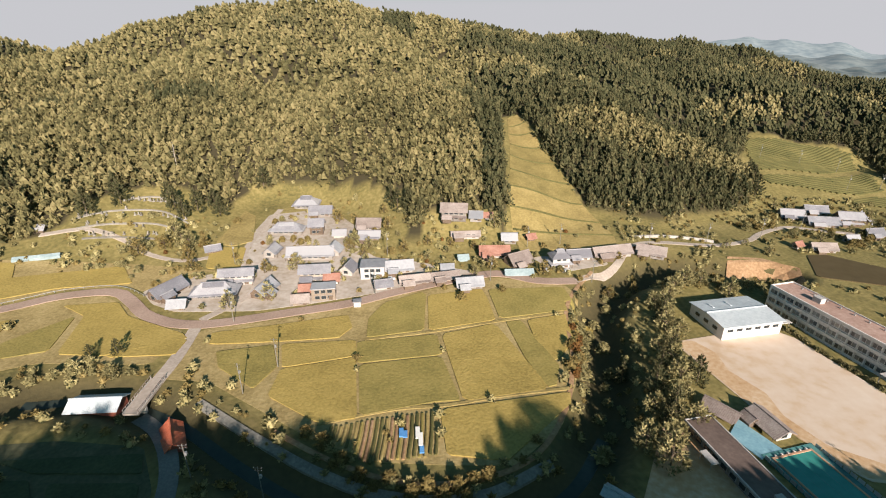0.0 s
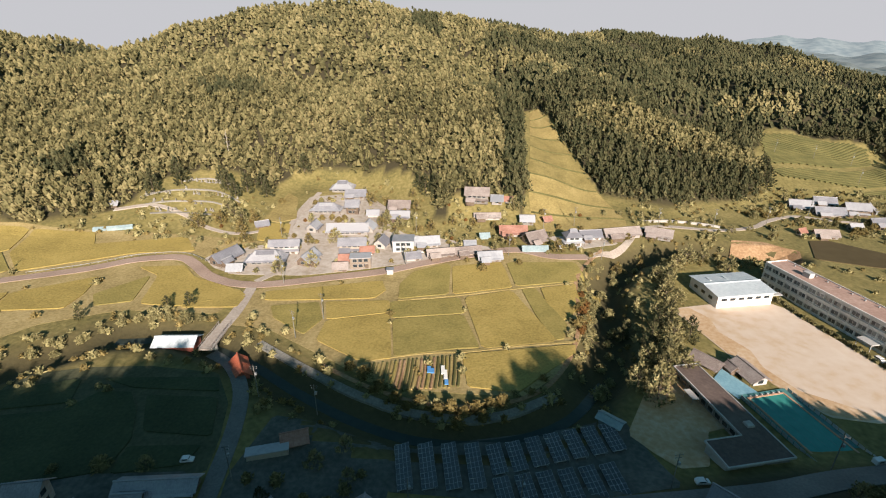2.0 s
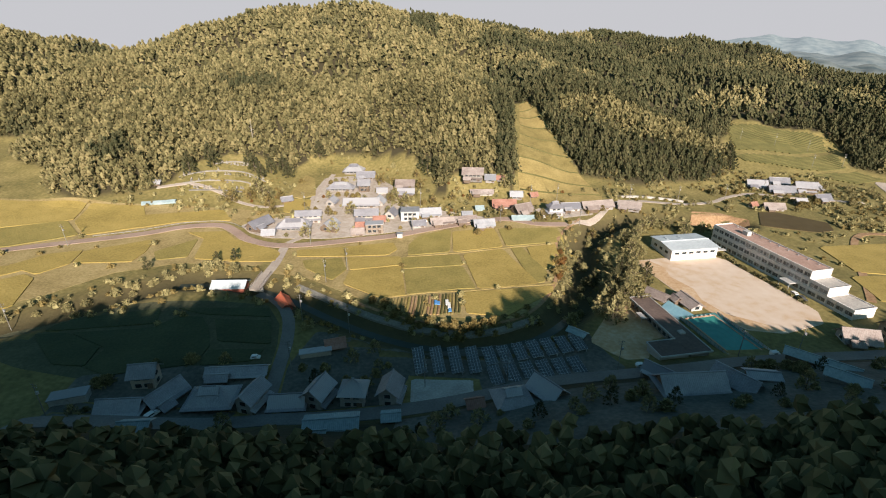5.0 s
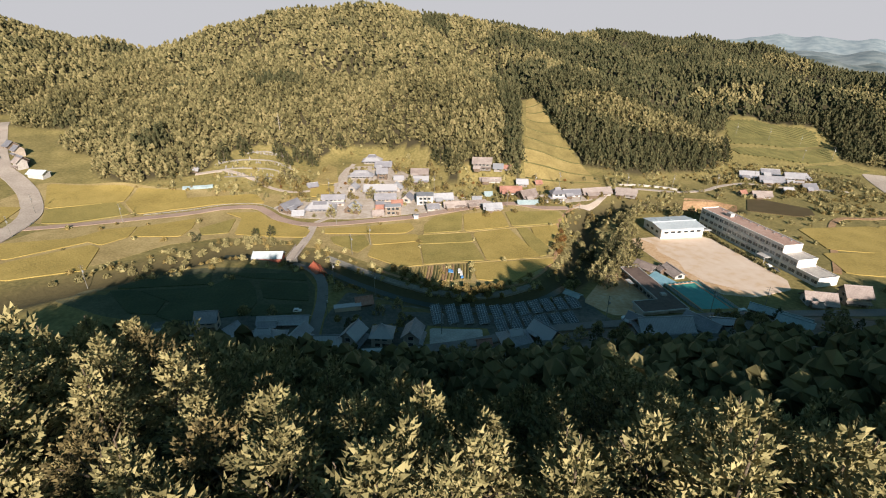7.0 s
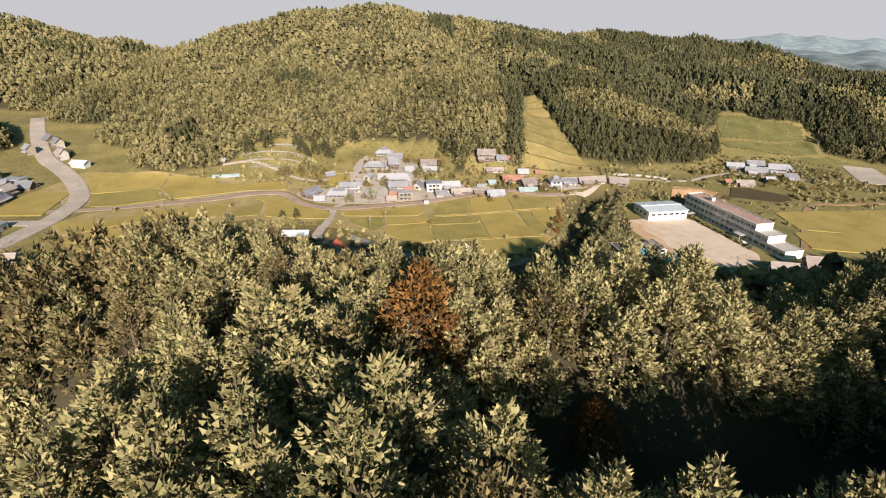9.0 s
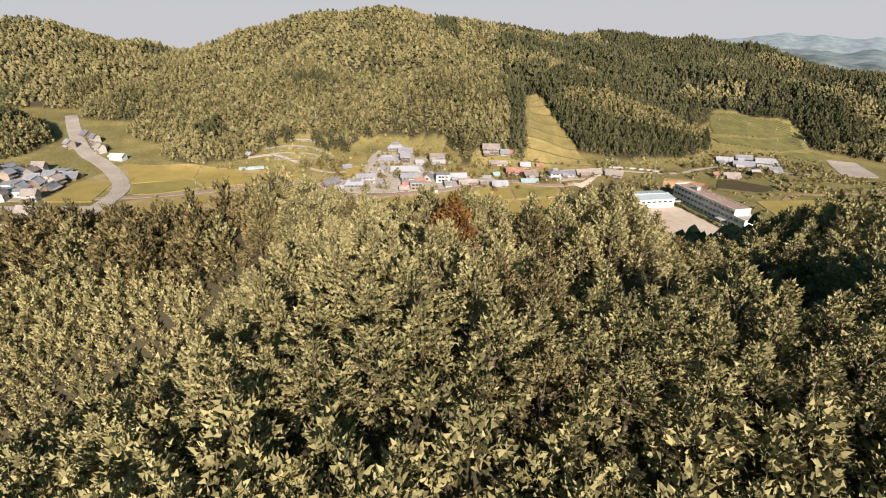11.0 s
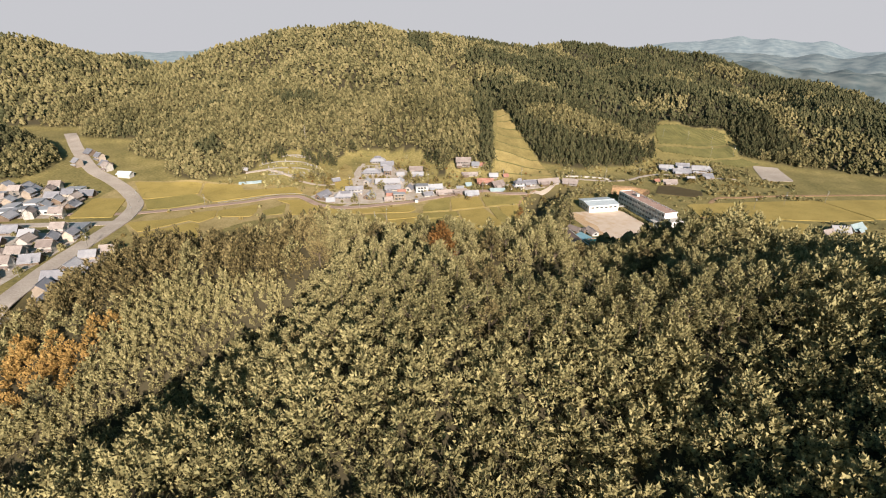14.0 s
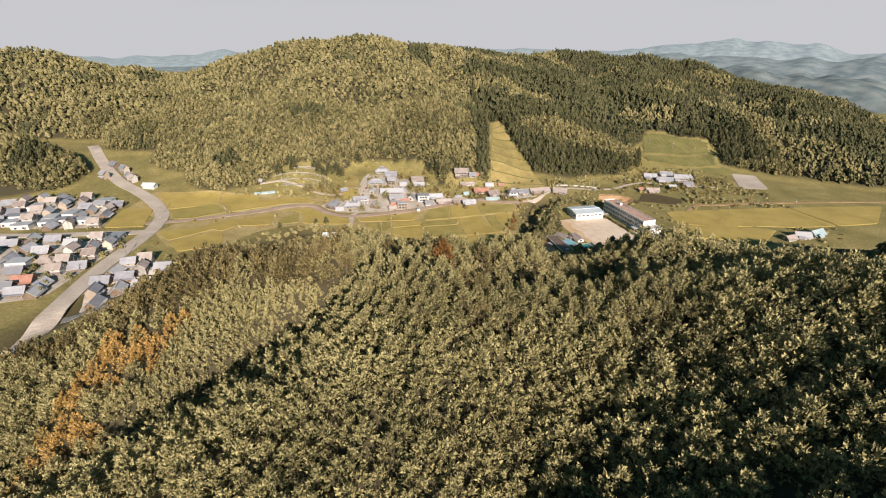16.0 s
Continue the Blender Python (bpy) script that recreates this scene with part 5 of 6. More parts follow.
pool = thing("swimming_pool", 100.6, 88.2, -76, "outdoor school pool with turquoise water and an orange rim", "swimming pool")
box("deck", (31, 17.5, 0.9), (0.6, 0.2, -0.5), TEAL, pool)
for sx, sy, px, py in ((26.2, 0.6, 0, 6.55), (26.2, 0.6, 0, -6.55), (0.6, 12.5, 12.8, 0), (0.6, 12.5, -12.8, 0)):
    box("coping", (sx, sy, 0.3), (px, py, 0.4), ORANGE, pool)
box("water", (25.0, 12.5, 0.12), (0, 0, 0.41), POOL, pool)
for k in range(3):
    box("lane_rope", (24.6, 0.1, 0.04), (0, -3.1 + 3.1 * k, 0.51), TEAL, pool)
for k in range(6):
    box("start_block", (0.5, 0.6, 0.45), (-13.4, -5.2 + 2.1 * k, 0.4), WHITE, pool)
for k in range(15):
    box("fence_panel", (1.7, 0.07, 1.2), (-12.8 + 2 * k, -8.6, 0.35), WHITE, pool)
    box("fence_panel", (1.7, 0.07, 1.2), (-12.8 + 2 * k, 8.9, 0.35), WHITE, pool)
for k in range(8):
    box("fence_end", (0.07, 1.8, 1.2), (16.1, -7.6 + 2.15 * k, 0.35), WHITE, pool)

house(97.5, 111.5, 11.5, 6, -76, 2.9, 1, "gable", TILE_BROWN, WHITE, 1.3, label="white changing house with a red-brown roof", group="school buildings", name="changing_house")
drape("blue_deck", [(84, 108), (90, 114.5), (96, 102.5), (88, 99)], 0.3, BLUE_DECK, "light blue tiled deck beside the pool", "deck", kind="structure", soften=False)
house(86, 117, 10, 5, -52, 2.8, 1, "gable", TILE_BROWN, PLASTER, 1.2, label="white storehouse with a brown roof by the pool", group="school buildings", name="storehouse")

nursery = thing("nursery", 80, 91, -77.5, "single-storey nursery with a dark flat roof edged in white", "nursery")
for (sx, sy, px, py) in ((41, 8.6, 0, 0), (9.2, 11.4, 15.9, -10.05)):
    box("wall", (sx - 1.2, sy - 1.2 if py == 0 else sy, 4.1), (px, py, -0.6), PLASTER, nursery)
    box("roof", (sx, sy, 0.35), (px, py, 3.55), ROOF_DARK, nursery)
for sx, sy, px, py in ((41.4, 0.35, 0, 4.3), (32, 0.35, -4.7, -4.35), (0.35, 8.6, -20.6, 0), (0.35, 20.2, 20.6, -5.7), (0.35, 11.2, 11.2, -10.1), (9.6, 0.35, 15.9, -15.8)):
    box("fascia", (sx, sy, 0.62), (px, py, 3.5), WHITE, nursery)
for k in range(9):
    f = box("window", (2.2, 0.16, 1.7), (-18 + 3.2 * k, -3.75, 0.8), METAL, nursery)
    box("pane", (2.0, 0.24, 1.5), (0, 0, 0.1), GLASS, f)
box("roof_hatch", (2.2, 2.2, 0.7), (8, 0.5, 3.9), CONCRETE, nursery)
box("awning", (5, 2.2, 0.15), (-8, -6.2, 2.6), WHITE, nursery)
for px in (-10, -6):
    box("awning_post", (0.12, 0.12, 2.6), (px, -7.1, 0), METAL, nursery)


# ---- solar field ----
SOLAR = "rows of the solar field"


def solar_array(x, y, turn, cols, rows):
    """A tilted table of modules on steel legs."""
    ob = thing("solar_array", x, y, turn, "tilted table of dark solar modules on steel legs", "solar array", SOLAR)
    tilt = radians(12)
    w, l = cols * 1.02, rows * 1.68
    sheet = box("backing", (w + 0.1, l + 0.1, 0.03), (0, 0, 1.09), METAL, ob)
    sheet.matrix_basis = sheet.matrix_basis @ pose(0, 0, 0, 0, -12, 0)
    for k in range(rows + 1):
        box("rail", (w, 0.09, 0.09), (0, -l / 2 + k * 1.68, 1.0), METAL, ob)
    for c in range(cols):
        for r in range(rows):
            px = (c - (cols - 1) / 2) * 1.02
            m = box("module", (0.91, 1.55, 0.045), (px, (r - (rows - 1) / 2) * 1.68, 1.13 + px * math.tan(tilt)), PANEL, ob)
            m.matrix_basis = m.matrix_basis @ pose(0, 0, 0, 0, -12, 0)
    for k in range(0, rows + 1, 3):
        for s in (-1, 1):
            box("leg", (0.09, 0.09, 1.7 + s * 0.35), (s * w * 0.36, -l / 2 + min(k, rows) * 1.68, -0.6), METAL, ob)
    return ob


long_one = solar_array(-16, 66.5, 11, 4, 9)
for k in range(1, 4):
    copy_thing(long_one, pose(-16 + 6.4 * k, 66.8 + 0.3 * k, level(-16 + 6.4 * k, 67), 0, 0, 11 - 1.2 * k))
short_one = solar_array(9.2, 70.5, 10, 4, 6)
for k in range(1, 7):
    x, y = 9.2 + 5.6 * k, 70.5 + 1.55 * k
    copy_thing(short_one, pose(x, y, level(x, y), 0, 0, 10))
for k in range(6):
    x, y = 10.6 + 5.7 * k, 58.6 + 1.05 * k
    copy_thing(short_one, pose(x, y, level(x, y), 0, 0, 10))


# ---- bridge ----
bridge = thing("bridge", -95, 122.5, 92, "narrow concrete bridge with red-brown railings over the river", "bridge", z=level(-95, 142) + 0.2)
box("deck", (17, 4.8, 0.7), (0, 0, -0.72), PALE_ROAD, bridge)
for s in (-1, 1):
    box("kerb", (17, 0.3, 0.25), (0, s * 2.25, -0.02), CONCRETE, bridge)
    for k in range(11):
        box("rail_post", (0.16, 0.16, 1.0), (-8 + 1.6 * k, s * 2.25, 0.2), TILE_BROWN, bridge)
    box("rail", (17, 0.12, 0.14), (0, s * 2.25, 1.12), TILE_BROWN, bridge)
for px in (-4, 4):
    box("pier", (0.9, 4.2, 4.0), (px, 0, -4.7), CONCRETE, bridge)


# ---- trees one by one ----
AUTUMN = material("autumn_leaves", [(0.085, 0.045, 0.014), (0.155, 0.075, 0.022), (0.225, 0.115, 0.034)], 1.4, 0.75, island=0.45, coarse=20, spec=0.2, translucent=0.05)
YELLOW = material("yellowing_leaves", [(0.10, 0.078, 0.028), (0.18, 0.14, 0.052), (0.26, 0.20, 0.08)], 1.4, 0.75, island=0.4, coarse=20, spec=0.2, translucent=0.05)
AUTUMN_PALE = material("pale_autumn_leaves", [(0.19, 0.12, 0.038), (0.32, 0.20, 0.065), (0.44, 0.28, 0.10)], 1.4, 0.75, island=0.4, coarse=20, spec=0.2, translucent=0.05)
RUSSET = material("russet_leaves", [(0.035, 0.030, 0.013), (0.128, 0.103, 0.046), (0.235, 0.187, 0.085)], 2.0, 0.75, island=0.4, coarse=20, spec=0.2, translucent=0.05)
BARE = material("dead_wood", [(0.26, 0.23, 0.20), (0.38, 0.34, 0.30), (0.5, 0.46, 0.42)], 0.4, 0.9)


def limb(a, b, r0, r1, sides=6):
    a, b = Vector(a), Vector(b)
    d = (b - a).normalized()
    u = d.cross(Vector((0.3, 0.7, 0.2))).normalized()
    v = d.cross(u)
    V = [p + (u * math.cos(k / sides * math.tau) + v * math.sin(k / sides * math.tau)) * r for p, r in ((a, r0), (b, r1)) for k in range(sides)]
    return V, [(k, (k + 1) % sides, sides + (k + 1) % sides, sides + k) for k in range(sides)]


def crown_part(crown, w, h, mat, parent, name="crown"):
    cv, cf = crown
    ob = new(name, mesh_from(name, cv * (w, w, h), cf))
    ob.data.materials.append(mat)
    ob.parent = parent
    return ob


def broad_tree(seed, w, h, mat, label, group, tiers=6, boughs=9, leaves=10, leaf=0.085, at=(0, 0)):
    g = random.Random(seed)
    ob = thing("tree", *at, 0, label, "tree", group)
    bits = [limb((0, 0, -0.8), (g.uniform(-0.2, 0.2), g.uniform(-0.2, 0.2), h * 0.42), 0.028 * h, 0.018 * h, 8)]
    for k in range(6):
        a = k * 1.05 + g.uniform(0, 0.5)
        z0 = h * g.uniform(0.25, 0.42)
        bits.append(limb((0, 0, z0), (math.cos(a) * w * 0.3, math.sin(a) * w * 0.3, h * g.uniform(0.5, 0.72)), 0.012 * h, 0.004 * h, 5))
    mesh_part("trunk", *merged(*bits), BARK, ob)
    crown_part(plume_crown(seed, tiers, boughs, leaves, 2.3, 0.06, 0.5, 0.2, 0.065, leaf), w, h, mat, ob)
    return ob


def conifer(seed, w, h, label, group, at=(0, 0), mat=CONIFER, tiers=7, boughs=9, leaves=10, leaf=0.08):
    ob = thing("conifer", *at, 0, label, "tree", group)
    mesh_part("trunk", *limb((0, 0, -0.8), (0, 0, h * 0.96), 0.02 * h, 0.004 * h, 7), BARK, ob)
    crown_part(plume_crown(seed, tiers, boughs, leaves, 1.7, 0.04, 0.5, 0.2, 0.055, leaf), w, h, mat, ob)
    return ob


def bush(seed, w, h, mat, label, group, at=(0, 0)):
    ob = thing("bush", *at, 0, label, "bush", group)
    mesh_part("stem", *merged(limb((0, 0, -0.4), (0.2 * w, 0, h * 0.4), 0.09, 0.05, 5), limb((0, 0, -0.4), (-0.15 * w, 0.15 * w, h * 0.45), 0.09, 0.05, 5), limb((0, 0, -0.4), (0, -0.2 * w, h * 0.4), 0.08, 0.04, 5)), BARK, ob)
    crown_part(dome_crown(seed, 44, 4, 0.2, 2.6, 0.02), w, h, mat, ob)
    return ob


tr = random.Random(11)
LANE = "trees of the valley"
first = [broad_tree(1, 9, 10, LEAF_GREEN, "broad green tree in full leaf", LANE, at=(58, 104)), broad_tree(2, 8, 9, LEAF_GREEN, "broad green tree in full leaf", LANE, at=(66, 118)),
         broad_tree(3, 8, 9, YELLOW, "yellowing leafy garden tree", LANE, at=(-148, 214)), conifer(4, 7.5, 11.5, "tall dark green cedar", LANE, at=(70, 128)), conifer(5, 7.5, 10.5, "dense dark green cedar", LANE, at=(64, 140))]


def more(model, spots, least=0.8, most=1.2):
    for x, y in spots:
        s = tr.uniform(least, most)
        copy = copy_thing(model, pose(x, y, level(x, y), 0, 0, tr.uniform(0, 360)))
        copy.scale = (s, s, s * tr.uniform(0.9, 1.1))


# belt between the river and the school
more(first[0], [(64, 104), (70, 113), (74, 122), (80, 132), (82, 142), (86, 152), (88, 163), (92, 172), (96, 182), (104, 192), (112, 200), (128, 190), (62, 97), (76, 112)], 0.85, 1.15)
more(first[1], [(68, 106), (78, 126), (84, 136), (80, 150), (92, 160), (90, 180), (100, 188), (120, 200), (140, 196), (146, 190), (72, 128)], 0.8, 1.1)
more(first[3], [(72, 118), (84, 146), (86, 132), (94, 176)], 0.8, 1.05)
more(first[4], [(76, 138), (68, 112), (88, 168)], 0.75, 1.0)
# about the temple, the graves and the houses
more(first[2], [(-128, 222), (-121, 226), (-138, 220), (-124, 214), (-60, 262), (-50, 260), (-34, 262), (-48, 228), (-40, 222), (-30, 246), (-84, 206), (-118, 204), (-20, 226), (-8, 232), (4, 232), (16, 230), (24, 212), (48, 206), (78, 200), (92, 206)], 0.55, 0.9)
more(first[0], [(-152, 216), (-46, 232), (-38, 228), (-90, 176), (-14, 246), (28, 246), (-70, 208)], 0.65, 0.95)
more(first[3], [(-146, 250), (-136, 254), (-172, 246), (-184, 236), (-130, 262), (-152, 256), (-112, 292), (-26, 262), (-18, 256), (-12, 250), (-4, 258), (232, 352), (228, 345), (236, 362), (226, 336)], 0.95, 1.4)
more(first[4], [(-140, 246), (-178, 252), (-126, 258), (-20, 262), (-30, 268), (222, 330), (230, 358), (240, 372)], 1.0, 1.35)
more(first[1], [(228, 316), (280, 286), (286, 306), (294, 292), (250, 276), (222, 262), (176, 238), (170, 250), (156, 244), (300, 300), (310, 284), (318, 300), (330, 240), (276, 262), (290, 250)], 0.5, 0.8)
# gardens and hedges among the roadside houses
more(first[1], [(36, 36), (44, 44), (50, 36), (30, 30), (96, 38), (104, 50), (128, 46), (134, 58), (100, 28), (120, 34), (142, 62), (92, 56), (-4, 34), (-8, 28), (-116, 46), (-112, 28), (-84, 62), (-70, 30), (4, 28), (48, 26), (-30, 62), (-40, 66), (-33, 72)], 0.45, 0.75)
more(first[3], [(40, 32), (56, 30), (86, 34), (112, 54), (-12, 22), (20, 28), (-50, 54), (130, 40)], 0.4, 0.65)
more(first[3], [(-124, 141), (-116, 143), (-152, 128)], 0.5, 0.7)
more(first[0], [(-147, 217), (-133, 227), (-128, 224), (-138, 231), (-76, 183)], 0.8, 1.05)
more(first[1], [(-48, 213), (-38, 216), (-30, 197), (-20, 201), (15, 206), (19, 213), (-46, 231), (-50, 233), (-66, 231), (-90, 231), (-106, 204), (-88, 200), (-5, 206), (31, 230), (44, 214), (-8, 220), (2, 226), (-24, 238)], 0.38, 0.62)
# low bushes
BUSHES = "bushes along banks and gardens"
small = [bush(21, 3.4, 2.6, LEAF_GREEN, "low rounded dark green bush", BUSHES, (-12, 86)), bush(22, 4.2, 3.2, YELLOW, "sunlit yellow-green bank bush", BUSHES, (0, 88)), bush(23, 2.6, 2.0, AUTUMN, "small reddish autumn bush", BUSHES, (-126, 219))]
more(small[2], [(46, 136), (48, 142), (50, 148), (51, 154), (53, 160), (47, 139), (52, 165), (49, 151)], 1.0, 1.7)
more(small[0], [(47, 131), (50, 140), (53, 150), (55, 158), (56, 168), (58, 180), (49, 145), (54, 172), (60, 188), (57, 163)] + [(px + tr.uniform(-3, 3), py) for px, py in ((44, 104), (50, 114), (55, 130), (60, 145), (62, 160), (65, 176), (72, 188), (82, 202), (52, 122), (58, 138), (63, 168), (76, 196))], 1.0, 1.8)
more(small[1], [(-18, 90), (-14, 92), (-8, 88), (-4, 90), (4, 90), (8, 92), (-22, 93), (-2, 85), (12, 93), (6, 87), (-28, 98), (-34, 104), (-40, 108), (48, 152), (50, 146), (46, 140), (52, 160)], 0.8, 1.3)
more(small[0], [(-164, 92), (-160, 97), (-153, 106), (-150, 112), (-143, 116), (-139, 122), (-134, 127), (-129, 130), (-124, 131), (-118, 132), (-112, 133), (-106, 133), (-172, 86), (-180, 80), (-188, 74), (-128, 136), (-122, 137), (-158, 88), (-147, 108)], 0.8, 1.5)
spots = []
while len(spots) < 90:
    x, y = tr.uniform(-200, 120), tr.uniform(176, 262)
    if wooded(x, y) < 8 and tr.random() < 0.5 + 0.5 * (y > 200):
        spots.append((x, y))
more(small[0], spots[:45], 0.6, 1.2)
more(small[1], spots[45:78], 0.6, 1.1)
more(small[2], spots[78:], 0.7, 1.2)
spots = [(tr.uniform(180, 330), tr.uniform(250, 326)) for _ in range(40)]
more(small[0], spots[:26], 0.8, 1.5)
more(small[1], spots[26:], 0.8, 1.4)
more(small[0], [(x0, y0) for x0, y0 in ((tr.uniform(-125, 150), tr.uniform(22, 64)) for _ in range(120)) if all(math.hypot(x0 - a, y0 - b) > r + 1 for a, b, r in HOUSES) and abs(y0 - np.interp(x0, (-150, -89, -39, 6, 40, 75, 116, 150), (14, 28, 36, 46, 54, 58, 68, 75))) > 6 and not (-24 < x0 < 50 and y0 > 40) and abs(x0 + 63) > 6], 0.6, 1.4)
more(small[0], [(139 + 16 * k / 30 - 5.5 + tr.uniform(-0.6, 0.6), 178 - 66 * k / 30) for k in range(30)], 0.5, 0.9)
more(small[0], [(-330 + tr.uniform(0, 80), 10 + tr.uniform(0, 70)) for _ in range(40)], 0.9, 1.6)
more(first[1], [(-266, 36), (-262, 48), (-270, 24), (-274, 60), (-256, 78), (-262, 84), (-258, 4), (-264, 12), (-296, 104), (-318, 74), (-344, 160), (-330, 176), (-352, 172), (-360, 176), (-232, 62), (-210, 58)], 0.45, 0.75)

# dead tree with bare boughs at the wood's edge
dead = thing("dead_tree", -157, 280, 0, "tall dead tree with bare pale boughs", "tree", z=level(-157, 280))
bits = [limb((0, 0, -0.5), (0.4, 0, 17), 0.32, 0.05, 7)]
for k in range(22):
    z, a = 5 + k * 0.52, k * 2.4
    r = 3.2 * (1 - k / 26)
    bits.append(limb((0, 0, z), (r * math.cos(a), r * math.sin(a), z + 0.5), 0.09, 0.02, 4))
mesh_part("trunk", *merged(*bits), BARE, dead)

# the nearest trees of the hill
NEAR = "trees on the crest of the near hill"
near = [broad_tree(31, 10.4, 11.2, LEAF_GREEN, "tall sunlit broad-leaved tree on the crest", NEAR, 8, 12, 29, 0.043, (-24, -104)), broad_tree(32, 9.8, 10.6, LEAF_GREEN, "sunlit broad-leaved tree on the crest", NEAR, 8, 12, 29, 0.043, (-38, -84)),
        conifer(33, 9.4, 11.4, "sunlit fir with layered boughs on the crest", NEAR, (14, -84), LEAF_GREEN, 9, 12, 25, 0.042), broad_tree(34, 8.6, 10.0, RUSSET, "brownish thinly leaved tree on the crest", NEAR, 8, 11, 26, 0.04, (-22, -80))]
orange = broad_tree(41, 12.0, 13.5, AUTUMN, "rust-orange autumn tree on the crest", NEAR, 10, 14, 20, 0.045, (-11, -93))
more(orange, [(9, -97)], 0.5, 0.55)
NEAR_SPOTS = [(-24, -104), (-38, -84), (14, -84), (-22, -80), (-11, -93), (-12, -98), (-8, -97), (9, -97)]
tries = 0
while len(NEAR_SPOTS) < 260 and tries < 12000:
    tries += 1
    x, y = tr.uniform(-48, 72), tr.uniform(-134, -60)
    if bool(inside(np.array(x), np.array(y), CLEAR[5])) or ((x + 31) / 10) ** 2 + ((y + 92) / 5) ** 2 < 1 or (x < -38 and -5 < gully_side(x, y) < 4) or min(math.hypot(x - a, y - b) for a, b in NEAR_SPOTS) < 4.6:
        continue
    NEAR_SPOTS.append((x, y))
    k = tr.choices(range(4), (3, 3, 4, 3) if x > 12 and -112 < y < -86 else (3, 3, 5, 0.8))[0]
    more(near[k], [(x, y)], 0.86, 1.08)


# ---- terraced fields up the side valley ----
sg = random.Random(3)
GRASS_DRY = material("dry_meadow", [(0.11, 0.092, 0.032), (0.20, 0.16, 0.058), (0.30, 0.24, 0.095)], 1.0, 0.9, bump=0.6, coarse=9)
edges = [(228, 40, 92), (246, 38, 95), (262, 38, 92), (280, 40, 86), (298, 42, 81), (316, 44, 76), (334, 46, 71), (352, 47, 67), (368, 49, 62), (384, 50, 57)]
for (y0, a0, b0), (y1, a1, b1) in zip(edges, edges[1:]):
    drape("terrace_field", [(a0, y0 + 0.6), (b0, y0 + 3.6), (b1, y1 + 2.4), (a1, y1 - 0.6)], 0.2 + sg.uniform(0, 0.1), sg.choice((GRASS_DRY, GRASS_DRY, STUBBLE)), "narrow terrace of dry golden grass in the side valley", "field", group="terraces of the side valley", cell=5, soften=False, skirt=1.0, rough=0.1)

# ---- tea fields ----
TEA = material("tea_hedge", [(0.05, 0.052, 0.018), (0.10, 0.094, 0.032), (0.165, 0.145, 0.054)], 0.7, 0.8, bump=0.6, coarse=14)
tea = thing("tea_field", 285, 385, 0, "hillside tea field of clipped parallel hedges", "tea field", z=0)
TEA_PLOTS = ([(262, 430), (300, 424), (345, 406), (340, 386), (296, 372), (246, 372)], [(240, 364), (292, 364), (338, 376), (332, 350), (296, 338), (244, 350)], [(300, 334), (338, 344), (352, 330), (322, 318), (286, 326)])
for plot in TEA_PLOTS:
    for k in range(-70, 70):
        base = Vector((290, 375, 0)) + Vector((-0.35, 0.94, 0)) * 2.3 * k
        xs = np.arange(-80, 80, 3.0)
        px, py = base.x + 0.94 * xs, base.y + 0.35 * xs
        run = np.flatnonzero(inside(px, py, plot))
        if len(run) < 4:
            continue
        row = ribbon("hedge_row", [(px[j], py[j]) for j in (run[0], run[len(run) // 2], run[-1])], 1.45, 0.75, TEA, step=4.0, thick=1.0, parent=tea, bulge=0.22)

for y0, a0, b0 in edges[1:]:
    ribbon("terrace_bank", [(a0 + 0.5, y0), ((a0 + b0) / 2, y0 + 1.8), (b0 - 0.5, y0 + 3.0)], 1.0, 0.5, TEA, "low green bank between two terraces", "bank", step=3.0, thick=0.9, bulge=0.2)

# ---- vegetable garden by the river ----
garden = thing("vegetable_garden", -20, 106, 0, "small vegetable plots with rows of withered crops", "garden", z=0)
PLOT = [(-37, 110), (-16, 115), (-3, 117.5), (-1, 100), (-21, 97)]
for k in range(26):
    x0 = -38 + 1.5 * k
    ys = np.arange(94, 119, 0.8)
    run = np.flatnonzero(inside(np.full(len(ys), x0), ys, PLOT))
    if len(run) > 4:
        ribbon("crop_ridge", [(x0, ys[run[0]]), (x0 + 0.3, ys[run[len(run) // 2]]), (x0 + 0.2, ys[run[-1]])], 0.8, 0.4 + 0.3 * sg.random(), sg.choice((STUBBLE, TEA, RICE_GREEN, DIRT, TEA)), step=1.5, thick=0.8, parent=garden, bulge=0.15)
for x0, y0, l, m in ((-12.2, 108, 3.4, BLUE_SHEET), (-11.0, 107.4, 2.6, BLUE_SHEET), (-7.4, 108, 4.5, LINE_WHITE), (-6.4, 105.5, 5.0, LINE_WHITE), (-5.9, 101.6, 2.4, BLUE_SHEET)):
    sheet = thing("ground_sheet", x0, y0, 4, "crumpled plastic sheet over a garden bed", "plastic sheet", "sheets in the garden")
    box("sheet", (1.3, l, 0.35), (0, 0, 0.75), m, sheet)
    for s in (-1, 1):
        box("stake", (0.05, 0.05, 1.4), (0, s * l * 0.45, -0.4), WOOD, sheet)

